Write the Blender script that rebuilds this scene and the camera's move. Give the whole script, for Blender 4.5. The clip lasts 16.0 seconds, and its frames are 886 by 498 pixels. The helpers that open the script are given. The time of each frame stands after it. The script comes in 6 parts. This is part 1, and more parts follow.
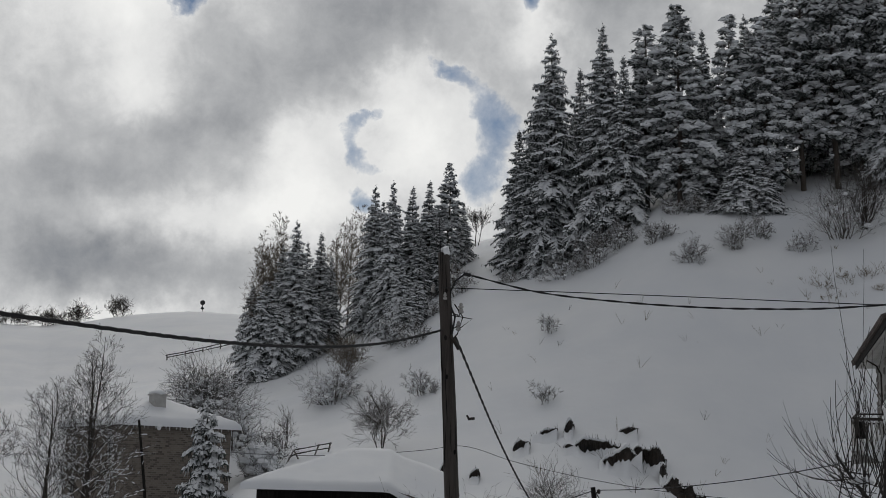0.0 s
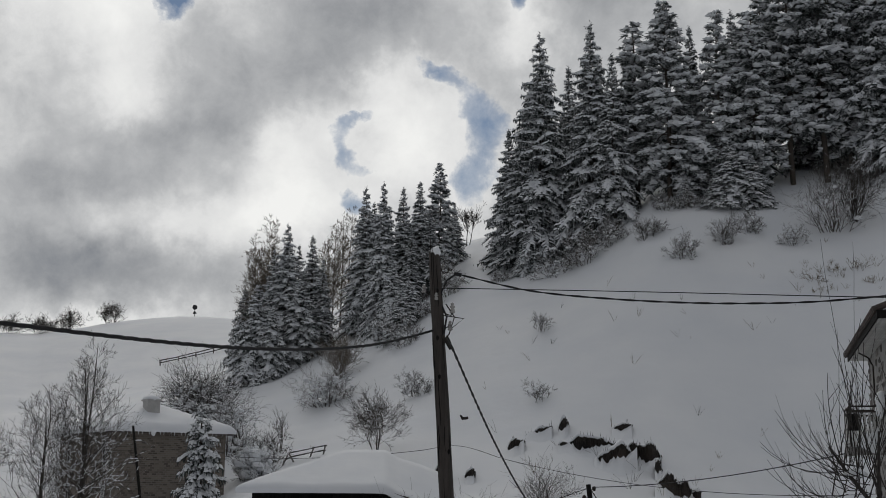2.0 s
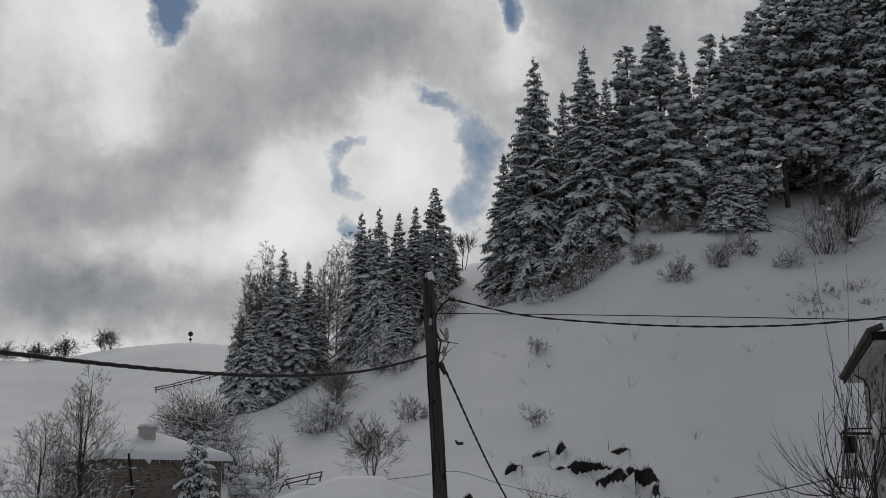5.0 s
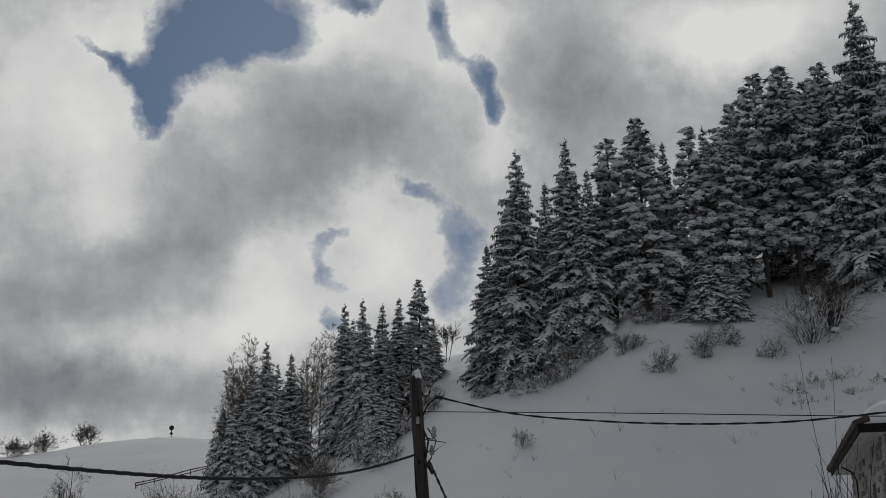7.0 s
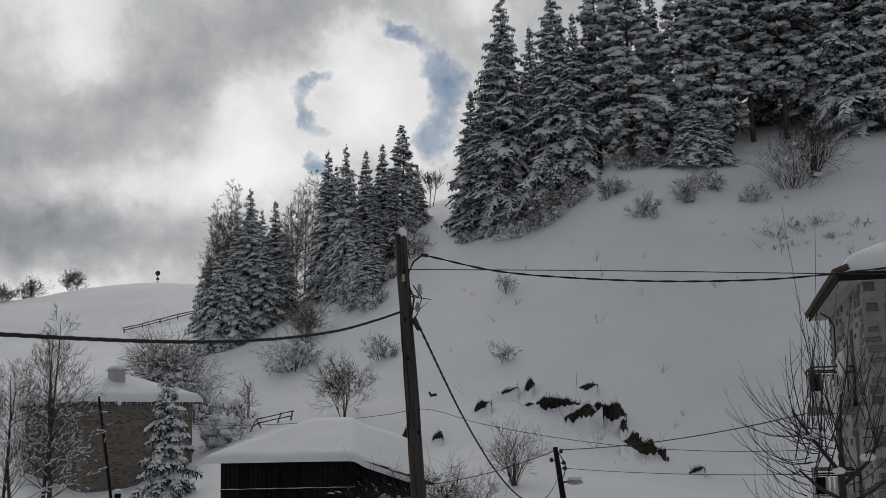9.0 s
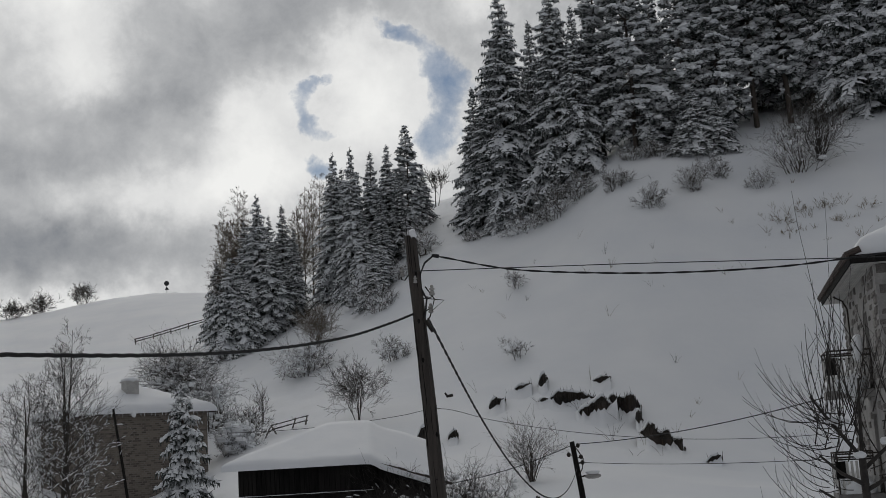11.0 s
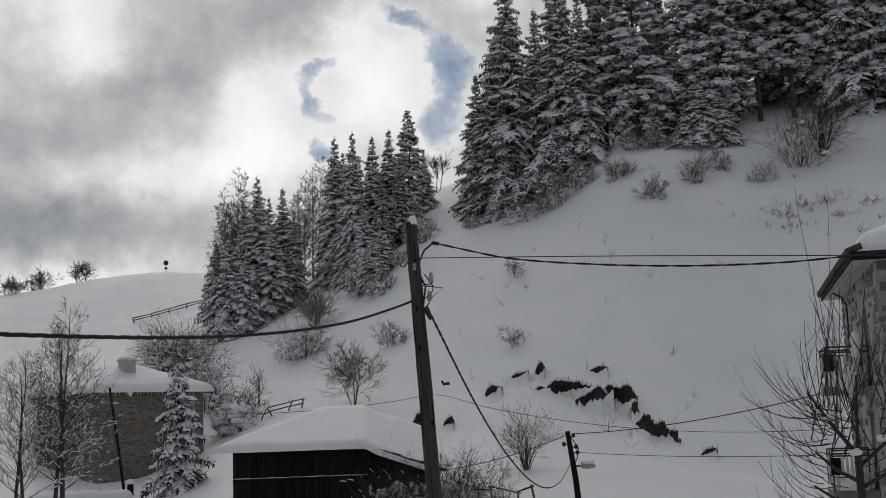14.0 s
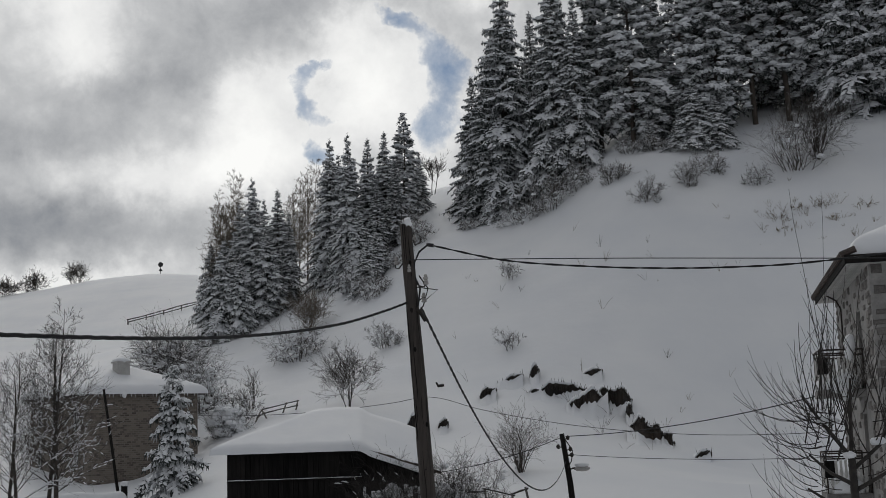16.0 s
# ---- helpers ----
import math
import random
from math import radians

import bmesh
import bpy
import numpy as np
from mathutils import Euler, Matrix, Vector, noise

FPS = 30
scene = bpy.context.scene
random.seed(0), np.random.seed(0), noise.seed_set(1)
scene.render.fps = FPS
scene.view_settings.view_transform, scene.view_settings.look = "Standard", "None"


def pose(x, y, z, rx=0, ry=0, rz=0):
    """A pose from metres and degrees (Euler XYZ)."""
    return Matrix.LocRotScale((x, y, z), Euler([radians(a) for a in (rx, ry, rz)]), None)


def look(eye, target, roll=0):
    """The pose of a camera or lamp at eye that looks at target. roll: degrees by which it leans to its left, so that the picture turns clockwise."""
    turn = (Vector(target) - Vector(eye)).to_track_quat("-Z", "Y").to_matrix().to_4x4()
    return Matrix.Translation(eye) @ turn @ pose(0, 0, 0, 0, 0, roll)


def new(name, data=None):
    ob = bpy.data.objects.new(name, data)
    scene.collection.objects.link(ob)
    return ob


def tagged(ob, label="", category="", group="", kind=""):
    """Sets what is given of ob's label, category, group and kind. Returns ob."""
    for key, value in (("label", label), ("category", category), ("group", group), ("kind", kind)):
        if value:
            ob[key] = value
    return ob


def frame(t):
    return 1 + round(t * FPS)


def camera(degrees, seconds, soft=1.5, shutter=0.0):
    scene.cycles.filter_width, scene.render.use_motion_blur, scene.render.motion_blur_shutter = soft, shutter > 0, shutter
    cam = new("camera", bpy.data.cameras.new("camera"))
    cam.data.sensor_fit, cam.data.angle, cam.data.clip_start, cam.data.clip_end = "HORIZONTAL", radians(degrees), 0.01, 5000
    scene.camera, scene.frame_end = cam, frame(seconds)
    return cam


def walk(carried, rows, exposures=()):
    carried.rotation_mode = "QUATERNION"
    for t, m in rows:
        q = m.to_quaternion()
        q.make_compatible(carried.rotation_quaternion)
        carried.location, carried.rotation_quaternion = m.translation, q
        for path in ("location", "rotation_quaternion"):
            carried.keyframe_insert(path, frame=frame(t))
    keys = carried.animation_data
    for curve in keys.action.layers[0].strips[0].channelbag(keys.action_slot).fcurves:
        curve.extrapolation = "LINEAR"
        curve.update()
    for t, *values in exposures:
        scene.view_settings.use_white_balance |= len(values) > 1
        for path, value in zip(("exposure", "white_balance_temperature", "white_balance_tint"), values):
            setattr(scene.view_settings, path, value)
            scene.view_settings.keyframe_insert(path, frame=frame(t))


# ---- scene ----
cam = camera(40.0, 16.0, soft=0.6)
# seconds, x, y, z, pitch up, bearing, roll
PATH = [
    (0, 0.055, -0.056, 5.704, 10.878, -1.918, 1.362),
    (0.5, 0.060, -0.024, 5.710, 10.638, -1.845, 1.342),
    (1, 0.061, -0.020, 5.708, 10.513, -1.736, 0.834),
    (1.5, 0.068, -0.042, 5.703, 10.707, -1.570, 0.327),
    (2, 0.070, -0.078, 5.701, 10.890, -1.517, 0.249),
    (2.5, 0.082, -0.095, 5.699, 10.962, -1.431, 0.264),
    (3, 0.082, -0.093, 5.697, 10.812, -1.431, 0.116),
    (3.5, 0.084, -0.097, 5.693, 10.807, -1.327, -0.053),
    (6, 0.108, -0.110, 5.728, 14.296, -1.271, -0.251),
    (6.5, 0.111, -0.124, 5.750, 15.668, -0.970, -0.280),
    (7, 0.054, -0.151, 5.774, 16.318, -0.456, -0.704),
    (7.5, 0.043, -0.162, 5.842, 15.179, 0.499, -1.308),
    (8, 0.022, -0.162, 5.899, 13.424, 0.859, -0.670),
    (8.5, 0.029, -0.147, 5.917, 11.693, 0.476, -0.737),
    (9, 0.039, -0.133, 5.941, 8.994, 0.216, -1.044),
    (9.2, 0.037, -0.135, 5.958, 9.219, 0.497, -1.074),
    (11.3, -0.004, -0.024, 5.987, 8.794, -0.205, -3.445),
    (11.5, 0.002, -0.020, 6.005, 8.677, -0.085, -3.222),
    (12, -0.011, 0.050, 6.007, 8.470, 0.107, -2.920),
    (12.5, 0.004, 0.036, 6.011, 8.600, 0.440, -2.547),
    (13, -0.003, 0.054, 6.010, 8.406, 0.473, -2.278),
    (13.5, -0.002, 0.059, 6.012, 8.313, -0.115, -2.025),
    (14, -0.002, 0.050, 6.008, 8.278, -0.155, -1.978),
    (14.5, 0.000, 0.000, 6.000, 8.400, -0.000, -2.000),
    (15, 0.003, 0.029, 6.006, 8.311, 0.159, -1.968),
    (15.5, -0.000, 0.041, 6.002, 8.262, 0.174, -1.912),
    (16, -0.000, 0.043, 6.000, 8.383, 0.089, -1.867),
]
walk(cam, [(t, pose(x, y, z, 90 + p, 0, -b) @ pose(0, 0, 0, 0, 0, r)) for t, x, y, z, p, b, r in PATH],
     exposures=[(0, -0.13, 6320, 10), (3.7, -0.13, 6320, 10), (5.8, -0.40, 6320, 10), (7.0, -0.50, 6320, 10), (7.6, -0.60, 6320, 10), (8.4, -0.32, 6320, 10), (9.2, -0.10, 6320, 10), (11.4, -0.15, 6320, 10), (12.6, 0.0, 6320, 10), (16, 0.0, 6320, 10)])

# ---- light: a bright broken cloud cover with a veiled sun behind it ----
SUN_ELEV, SUN_BEARING = 28.0, -6.0
AWAY, MIDWAY = (0.475, 0.487, 0.52), (0.53, 0.54, 0.56)    # brightness of the cover behind and beside the camera
world = bpy.data.worlds.new("winter_sky")
scene.world = world
world.use_nodes = True


class Graph:
    """Short hand for a node tree."""

    def __init__(self, tree):
        self.tree = tree
        tree.nodes.clear()

    def node(self, kind, **sets):
        n = self.tree.nodes.new(kind)
        for k, v in sets.items():
            if k in ("operation", "blend_type", "data_type", "noise_dimensions", "feature", "sky_type", "distance", "bands_direction", "wave_type"):
                set_kind(n, k, v)
            else:
                n.inputs[k.replace("_", " ")].default_value = v
        return n

    def link(self, a, b):
        self.tree.links.new(a, b)

    def math(self, op, a, b=None, c=None):
        n = self.tree.nodes.new("ShaderNodeMath")
        n.operation = op
        for i, v in enumerate((a, b, c)):
            if v is None:
                continue
            if isinstance(v, (int, float)):
                n.inputs[i].default_value = v
            else:
                self.link(v, n.inputs[i])
        return n.outputs[0]

    def mix(self, fac, a, b):
        n = self.tree.nodes.new("ShaderNodeMix")
        n.data_type = "RGBA"
        for sock, v in ((n.inputs[0], fac), (n.inputs[6], a), (n.inputs[7], b)):
            if isinstance(v, (int, float)):
                sock.default_value = v
            elif isinstance(v, tuple):
                sock.default_value = (*v, 1)
            else:
                self.link(v, sock)
        return n.outputs[2]

    def noise(self, vec, scale, detail=4.0, rough=0.55, distortion=0.0):
        n = self.tree.nodes.new("ShaderNodeTexNoise")
        n.inputs["Scale"].default_value = scale
        n.inputs["Detail"].default_value = detail
        n.inputs["Roughness"].default_value = rough
        n.inputs["Distortion"].default_value = distortion
        if vec is not None:
            self.link(vec, n.inputs["Vector"])
        return n

    def ramp(self, fac, stops):
        n = self.tree.nodes.new("ShaderNodeValToRGB")
        e = n.color_ramp.elements
        while len(e) < len(stops):
            e.new(0.5)
        for el, (p, col) in zip(e, stops):
            el.position = p
            el.color = (*col, 1) if isinstance(col, tuple) else (col, col, col, 1)
        self.link(fac, n.inputs[0])
        return n.outputs[0]


def set_kind(n, k, v):
    if k == "sky_type":
        n.sky_type = v
    elif k == "operation":
        n.operation = v


g = Graph(world.node_tree)
coord = g.tree.nodes.new("ShaderNodeTexCoord").outputs["Generated"]
sep = g.tree.nodes.new("ShaderNodeSeparateXYZ")
g.link(coord, sep.inputs[0])
# bearing and height of the looked-at sky, in degrees, ruffled by noise at two scales
az = g.math("MULTIPLY", g.math("ARCTAN2", sep.outputs[0], sep.outputs[1]), 57.2958)
el = g.math("MULTIPLY", g.math("ARCSINE", sep.outputs[2]), 57.2958)
for scale, wide, high in ((6.0, 2.6, 2.0), (15.0, 2.6, 2.4), (42.0, 1.5, 1.4)):
    warp = g.noise(coord, scale, 5.0, 0.6)
    wsep = g.tree.nodes.new("ShaderNodeSeparateColor")
    g.link(warp.outputs["Color"], wsep.inputs[0])
    az = g.math("ADD", az, g.math("MULTIPLY", g.math("SUBTRACT", wsep.outputs[0], 0.5), wide))
    el = g.math("ADD", el, g.math("MULTIPLY", g.math("SUBTRACT", wsep.outputs[1], 0.5), high))


def puff(a, e, sa, se, lean=0.0):
    """A soft mass in the cloud cover: 1 at its middle, 0 far from it."""
    da = g.math("SUBTRACT", az, a)
    de = g.math("SUBTRACT", g.math("SUBTRACT", el, e), g.math("MULTIPLY", da, lean))
    q = g.math("ADD", g.math("POWER", g.math("ABSOLUTE", g.math("DIVIDE", da, sa)), 2.0),
               g.math("POWER", g.math("ABSOLUTE", g.math("DIVIDE", de, se)), 2.0))
    return g.math("EXPONENT", g.math("MULTIPLY", q, -1.0))


def total(items):
    s = 0.0
    for w, socket in items:
        s = g.math("ADD", g.math("MULTIPLY", socket, w), s)
    return s


billow = g.noise(coord, 7.0, 10.0, 0.60, 0.25).outputs["Fac"]
fine = g.noise(coord, 26.0, 9.0, 0.66, 0.2).outputs["Fac"]
gap = total([
    (1.40, puff(-10.6, 27.0, 4.2, 1.9, 0.00)),
    (1.25, puff(-13.6, 24.8, 2.8, 1.6, 0.30)),
    (1.15, puff(-15.0, 22.1, 1.3, 1.5, 0.00)),
    (0.80, puff(-17.4, 24.9, 1.6, 0.7, -0.60)),
    (0.90, puff(-4.5, 27.9, 1.5, 0.6, 0.00)),
    (1.00, puff(-0.9, 26.7, 1.1, 1.8, -0.40)),
    (1.00, puff(1.6, 24.0, 1.6, 1.0, -0.70)),
    (0.70, puff(2.4, 22.3, 0.8, 1.0, 0.00)),
    (0.78, puff(0.2, 17.4, 1.7, 1.8, -0.50)),
    (0.78, puff(-0.4, 14.0, 1.5, 2.2, 0.00)),
    (0.75, puff(-2.2, 19.4, 1.3, 0.5, -0.30)),
    (0.70, puff(-6.6, 15.9, 0.9, 1.5, -0.60)),
    (0.62, puff(-5.6, 17.0, 1.2, 0.4, 0.10)),
    (0.85, puff(-5.6, 13.2, 1.3, 0.9, 0.00)),
    (0.50, puff(-5.0, 15.0, 1.1, 0.5, 0.00)),
])
grey = total([       # thick grey banks
    (-0.30, puff(-4.5, 22.3, 4.3, 1.6, -0.10)),
    (-0.30, puff(-8.9, 19.2, 4.2, 1.6, 0.25)),
    (-0.26, puff(-13.6, 16.1, 4.0, 1.2, 0.35)),
    (-0.22, puff(-18.8, 13.2, 4.0, 1.0, 0.10)),
    (-0.26, puff(5.5, 22.8, 2.5, 2.9, 0.00)),
    (-0.14, puff(10.3, 22.5, 3.5, 2.3, 0.00)),
    (-0.42, puff(-18.6, 9.7, 6.0, 1.3, -0.10)),
    (-0.16, puff(-12.5, 9.7, 3.1, 1.0, 0.00)),
    (-0.12, puff(-21.1, 25.1, 1.6, 1.5, 0.00)),
    (-0.10, puff(-15.5, 24.2, 1.1, 0.6, 0.00)),
])
bright = total([     # sunlit heads
    (0.34, puff(-18.0, 21.7, 2.1, 2.8, -0.40)),
    (0.22, puff(-21.2, 22.8, 1.8, 2.9, 0.00)),
    (0.26, puff(-16.7, 25.9, 2.0, 1.1, 0.00)),
    (0.36, puff(-6.0, 26.7, 2.8, 1.4, 0.00)),
    (0.22, puff(-11.8, 22.9, 1.7, 0.9, 0.00)),
    (0.36, puff(-3.1, 16.1, 2.1, 2.4, 0.00)),
    (0.34, puff(-8.8, 15.2, 1.8, 2.6, -0.20)),
    (0.22, puff(-16.6, 17.7, 2.1, 1.5, 0.00)),
    (0.24, puff(-4.7, 18.7, 1.3, 1.3, 0.00)),
    (0.36, puff(1.3, 26.4, 2.0, 1.5, 0.00)),
    (0.62, puff(14.1, 25.5, 4.0, 1.7, 0.00)),
    (0.28, puff(2.9, 20.5, 1.3, 1.6, 0.00)),
    (0.20, puff(-12.7, 12.2, 5.0, 1.2, 0.20)),
    (0.30, puff(-18.6, 7.1, 3.9, 0.7, 0.10)),
    (0.20, puff(-9.0, 12.3, 2.4, 1.3, 0.00)),
])
light = g.math("ADD", total([(0.52, billow), (0.36, fine)]), g.math("ADD", g.math("MULTIPLY", grey, 0.66), g.math("MULTIPLY", bright, 1.0)))
light = g.math("ADD", g.math("ADD", light, 0.085), g.math("MULTIPLY", gap, 0.20))          # lit rims round the gaps
clouds = g.ramp(light, [(0.05, (0.165, 0.18, 0.205)), (0.28, (0.34, 0.345, 0.352)), (0.48, (0.52, 0.52, 0.515)), (0.68, (0.80, 0.79, 0.765)), (0.92, (0.98, 0.965, 0.92))])
hole = g.math("ADD", g.math("SUBTRACT", gap, total([(0.60, billow), (0.70, fine)])), 0.12)
hole = g.ramp(hole, [(-0.0, 0.0), (0.06, 0.18), (0.20, 0.62), (0.48, 1.0)])
blue = g.node("ShaderNodeTexSky", sky_type="NISHITA")
blue.sun_disc = False
blue.sun_elevation, blue.sun_rotation = radians(SUN_ELEV), radians(SUN_BEARING)
blue.dust_density = 0.3
back = g.node("ShaderNodeBackground", Strength=0.036)
tint = g.tree.nodes.new("ShaderNodeMix")
tint.data_type, tint.blend_type = "RGBA", "MULTIPLY"
tint.inputs[0].default_value = 1.0
g.link(blue.outputs[0], tint.inputs[6])
tint.inputs[7].default_value = (0.60, 0.78, 1.0, 1)
g.link(tint.outputs[2], back.inputs[0])
# the cover glows towards the veiled sun and is dull grey away from it
toward = g.tree.nodes.new("ShaderNodeVectorMath")
toward.operation = "DOT_PRODUCT"
g.link(coord, toward.inputs[0])
toward.inputs[1].default_value = (math.sin(radians(SUN_BEARING)) * math.cos(radians(SUN_ELEV)), math.cos(radians(SUN_BEARING)) * math.cos(radians(SUN_ELEV)), math.sin(radians(SUN_ELEV)))
glow = g.ramp(g.math("MULTIPLY_ADD", toward.outputs["Value"], 0.5, 0.5), [(0.30, AWAY), (0.76, MIDWAY), (0.93, 1.0)])
cover = g.node("ShaderNodeBackground", Strength=1.0)
shade = g.tree.nodes.new("ShaderNodeMix")
shade.data_type, shade.blend_type = "RGBA", "MULTIPLY"
shade.inputs[0].default_value = 1.0
g.link(clouds, shade.inputs[6])
g.link(glow, shade.inputs[7])
g.link(shade.outputs[2], cover.inputs[0])
sky = g.tree.nodes.new("ShaderNodeMixShader")
g.link(g.math("SUBTRACT", 1.0, hole), sky.inputs[0])
g.link(back.outputs[0], sky.inputs[1])
g.link(cover.outputs[0], sky.inputs[2])
out = g.tree.nodes.new("ShaderNodeOutputWorld")
g.link(sky.outputs[0], out.inputs[0])

sun = new("sun", bpy.data.lights.new("sun", "SUN"))
sun.data.energy, sun.data.angle, sun.data.color = 0.5, radians(45), (1.0, 0.95, 0.87)
sun_from = Vector((math.sin(radians(SUN_BEARING)) * math.cos(radians(SUN_ELEV)), math.cos(radians(SUN_BEARING)) * math.cos(radians(SUN_ELEV)), math.sin(radians(SUN_ELEV))))
sun.matrix_world = look(sun_from * 300, (0, 0, 0))


# ---- materials ----
def material(name, rough=0.8, metal=0.0):
    m = bpy.data.materials.new(name)
    m.use_nodes = True
    gr = Graph(m.node_tree)
    bsdf = gr.node("ShaderNodeBsdfPrincipled")
    bsdf.inputs["Roughness"].default_value = rough
    bsdf.inputs["Metallic"].default_value = metal
    o = gr.tree.nodes.new("ShaderNodeOutputMaterial")
    gr.link(bsdf.outputs[0], o.inputs[0])
    return m, gr, bsdf


def bump(gr, bsdf, height, strength, distance=0.02):
    b = gr.tree.nodes.new("ShaderNodeBump")
    b.inputs["Strength"].default_value = strength
    b.inputs["Distance"].default_value = distance
    gr.link(height, b.inputs["Height"])
    gr.link(b.outputs[0], bsdf.inputs["Normal"])


def place(gr):
    return gr.tree.nodes.new("ShaderNodeNewGeometry").outputs["Position"]


def mottled(name, a, b, scale, rough=0.8, metal=0.0, grain=0.3, depth=0.01, fine_scale=None, stretch=None):
    """Two tones broken up at a large and a fine scale, with relief."""
    m, gr, bsdf = material(name, rough, metal)
    v = gr.tree.nodes.new("ShaderNodeTexCoord").outputs["Object"]
    if stretch:
        mp = gr.tree.nodes.new("ShaderNodeMapping")
        mp.inputs["Scale"].default_value = stretch
        gr.link(v, mp.inputs[0])
        v = mp.outputs[0]
    big = gr.noise(v, scale, 4.0).outputs["Fac"]
    small = gr.noise(v, fine_scale or scale * 9, 5.0, 0.65).outputs["Fac"]
    f = gr.math("ADD", gr.math("MULTIPLY", big, 0.6), gr.math("MULTIPLY", small, 0.4))
    info = gr.tree.nodes.new("ShaderNodeObjectInfo").outputs["Random"]
    f = gr.math("ADD", f, gr.math("MULTIPLY", gr.math("SUBTRACT", info, 0.5), 0.22))
    gr.link(gr.ramp(f, [(0.30, a), (0.68, b)]), bsdf.inputs["Base Color"])
    bump(gr, bsdf, small, grain, depth)
    return m


def dull(m, level):
    """Less sheen, for sooty old wood."""
    m.node_tree.nodes["Principled BSDF"].inputs["Specular IOR Level"].default_value = level
    return m


def snow_material(name, a=(0.74, 0.755, 0.78), b=(0.83, 0.835, 0.84), scale=0.12, drift=0.5, depth=0.12):
    m, gr, bsdf = material(name, 0.6)
    v = place(gr)
    big = gr.noise(v, scale, 5.0, 0.5).outputs["Fac"]
    small = gr.noise(v, 2.2, 5.0, 0.6).outputs["Fac"]
    gr.link(gr.ramp(big, [(0.3, a), (0.7, b)]), bsdf.inputs["Base Color"])
    h = gr.math("ADD", gr.math("MULTIPLY", gr.noise(v, 0.35, 4.0, 0.5).outputs["Fac"], 1.0), gr.math("ADD", gr.math("MULTIPLY", small, 0.20), gr.math("MULTIPLY", gr.noise(v, 0.95, 3.0, 0.5).outputs["Fac"], 0.35)))
    bump(gr, bsdf, h, drift, depth)
    bsdf.inputs["Specular IOR Level"].default_value = 0.25
    return m


def frosted(name, bark_a, bark_b, cover=0.35, seed=0.0):
    """Bark or twigs with snow lying on what faces up."""
    m, gr, bsdf = material(name, 0.85)
    v = place(gr)
    n = gr.tree.nodes.new("ShaderNodeNewGeometry")
    z = gr.tree.nodes.new("ShaderNodeSeparateXYZ")
    gr.link(n.outputs["Normal"], z.inputs[0])
    clump = gr.noise(v, 1.3, 4.0, 0.6).outputs["Fac"]
    bark = gr.ramp(gr.noise(v, 9.0, 4.0).outputs["Fac"], [(0.3, bark_a), (0.7, bark_b)])
    f = gr.math("ADD", gr.math("MULTIPLY", z.outputs[2], 0.75), gr.math("SUBTRACT", clump, 0.5 + 0.5 - cover))
    gr.link(gr.mix(gr.ramp(f, [(0.20, 0.0), (0.34, 1.0)]), bark, (0.80, 0.81, 0.83)), bsdf.inputs["Base Color"])
    return m


def needle_material():
    m, gr, bsdf = material("spruce_needles", 0.75)
    isl = gr.tree.nodes.new("ShaderNodeNewGeometry").outputs["Random Per Island"]
    tone = gr.noise(place(gr), 0.6, 4.0).outputs["Fac"]
    f = gr.math("ADD", gr.math("MULTIPLY", isl, 0.5), gr.math("MULTIPLY", tone, 0.5))
    gr.link(gr.ramp(f, [(0.2, (0.024, 0.030, 0.027)), (0.46, (0.040, 0.050, 0.045)), (0.56, (0.10, 0.11, 0.11)), (0.66, (0.46, 0.47, 0.48)), (0.78, (0.68, 0.69, 0.70))]), bsdf.inputs["Base Color"])
    return m


SNOW = snow_material("snowfield")
ROOF_SNOW = snow_material("roof_snow", scale=0.6, drift=0.35, depth=0.06)
BOUGH_SNOW = snow_material("bough_snow", a=(0.74, 0.755, 0.78), b=(0.85, 0.855, 0.86), scale=1.2, drift=0.5, depth=0.08)
NEEDLES = needle_material()
BLACK_TWIGS = frosted("wet_black_twigs", (0.016, 0.014, 0.013), (0.045, 0.039, 0.034), 0.02)
BARK = mottled("spruce_bark", (0.035, 0.028, 0.022), (0.10, 0.08, 0.065), 3.0, 0.9, grain=0.6)
TWIGS = frosted("frosted_twigs", (0.042, 0.036, 0.031), (0.11, 0.095, 0.08), 0.50)
DARK_TWIGS = frosted("dark_twigs", (0.028, 0.024, 0.021), (0.07, 0.06, 0.05), 0.22)
BIRCH = frosted("pale_birch_twigs", (0.09, 0.075, 0.058), (0.20, 0.165, 0.13), 0.12)
DRY = mottled("dry_grass", (0.10, 0.075, 0.045), (0.24, 0.19, 0.12), 6.0, 0.9)
POLE_WOOD = mottled("weathered_pole_wood", (0.008, 0.007, 0.0062), (0.060, 0.050, 0.044), 3.0, 0.9, grain=1.0, depth=0.02, fine_scale=14.0, stretch=(5.0, 5.0, 0.35))
TAR_WOOD = dull(mottled("tarred_planks", (0.005, 0.005, 0.005), (0.022, 0.020, 0.019), 3.0, 0.95, grain=0.7, fine_scale=20.0, stretch=(4.0, 4.0, 0.4)), 0.12)
GREY_WOOD = mottled("grey_weathered_wood", (0.07, 0.065, 0.06), (0.20, 0.185, 0.17), 3.0, 0.85, grain=0.6)
CABLE = mottled("black_cable_sheath", (0.006, 0.006, 0.007), (0.018, 0.018, 0.019), 8.0, 0.75)
IRON = mottled("rusted_dark_iron", (0.018, 0.016, 0.015), (0.06, 0.045, 0.035), 6.0, 0.6, 0.5)
PORCELAIN = mottled("grey_porcelain", (0.22, 0.21, 0.20), (0.42, 0.41, 0.39), 9.0, 0.25)
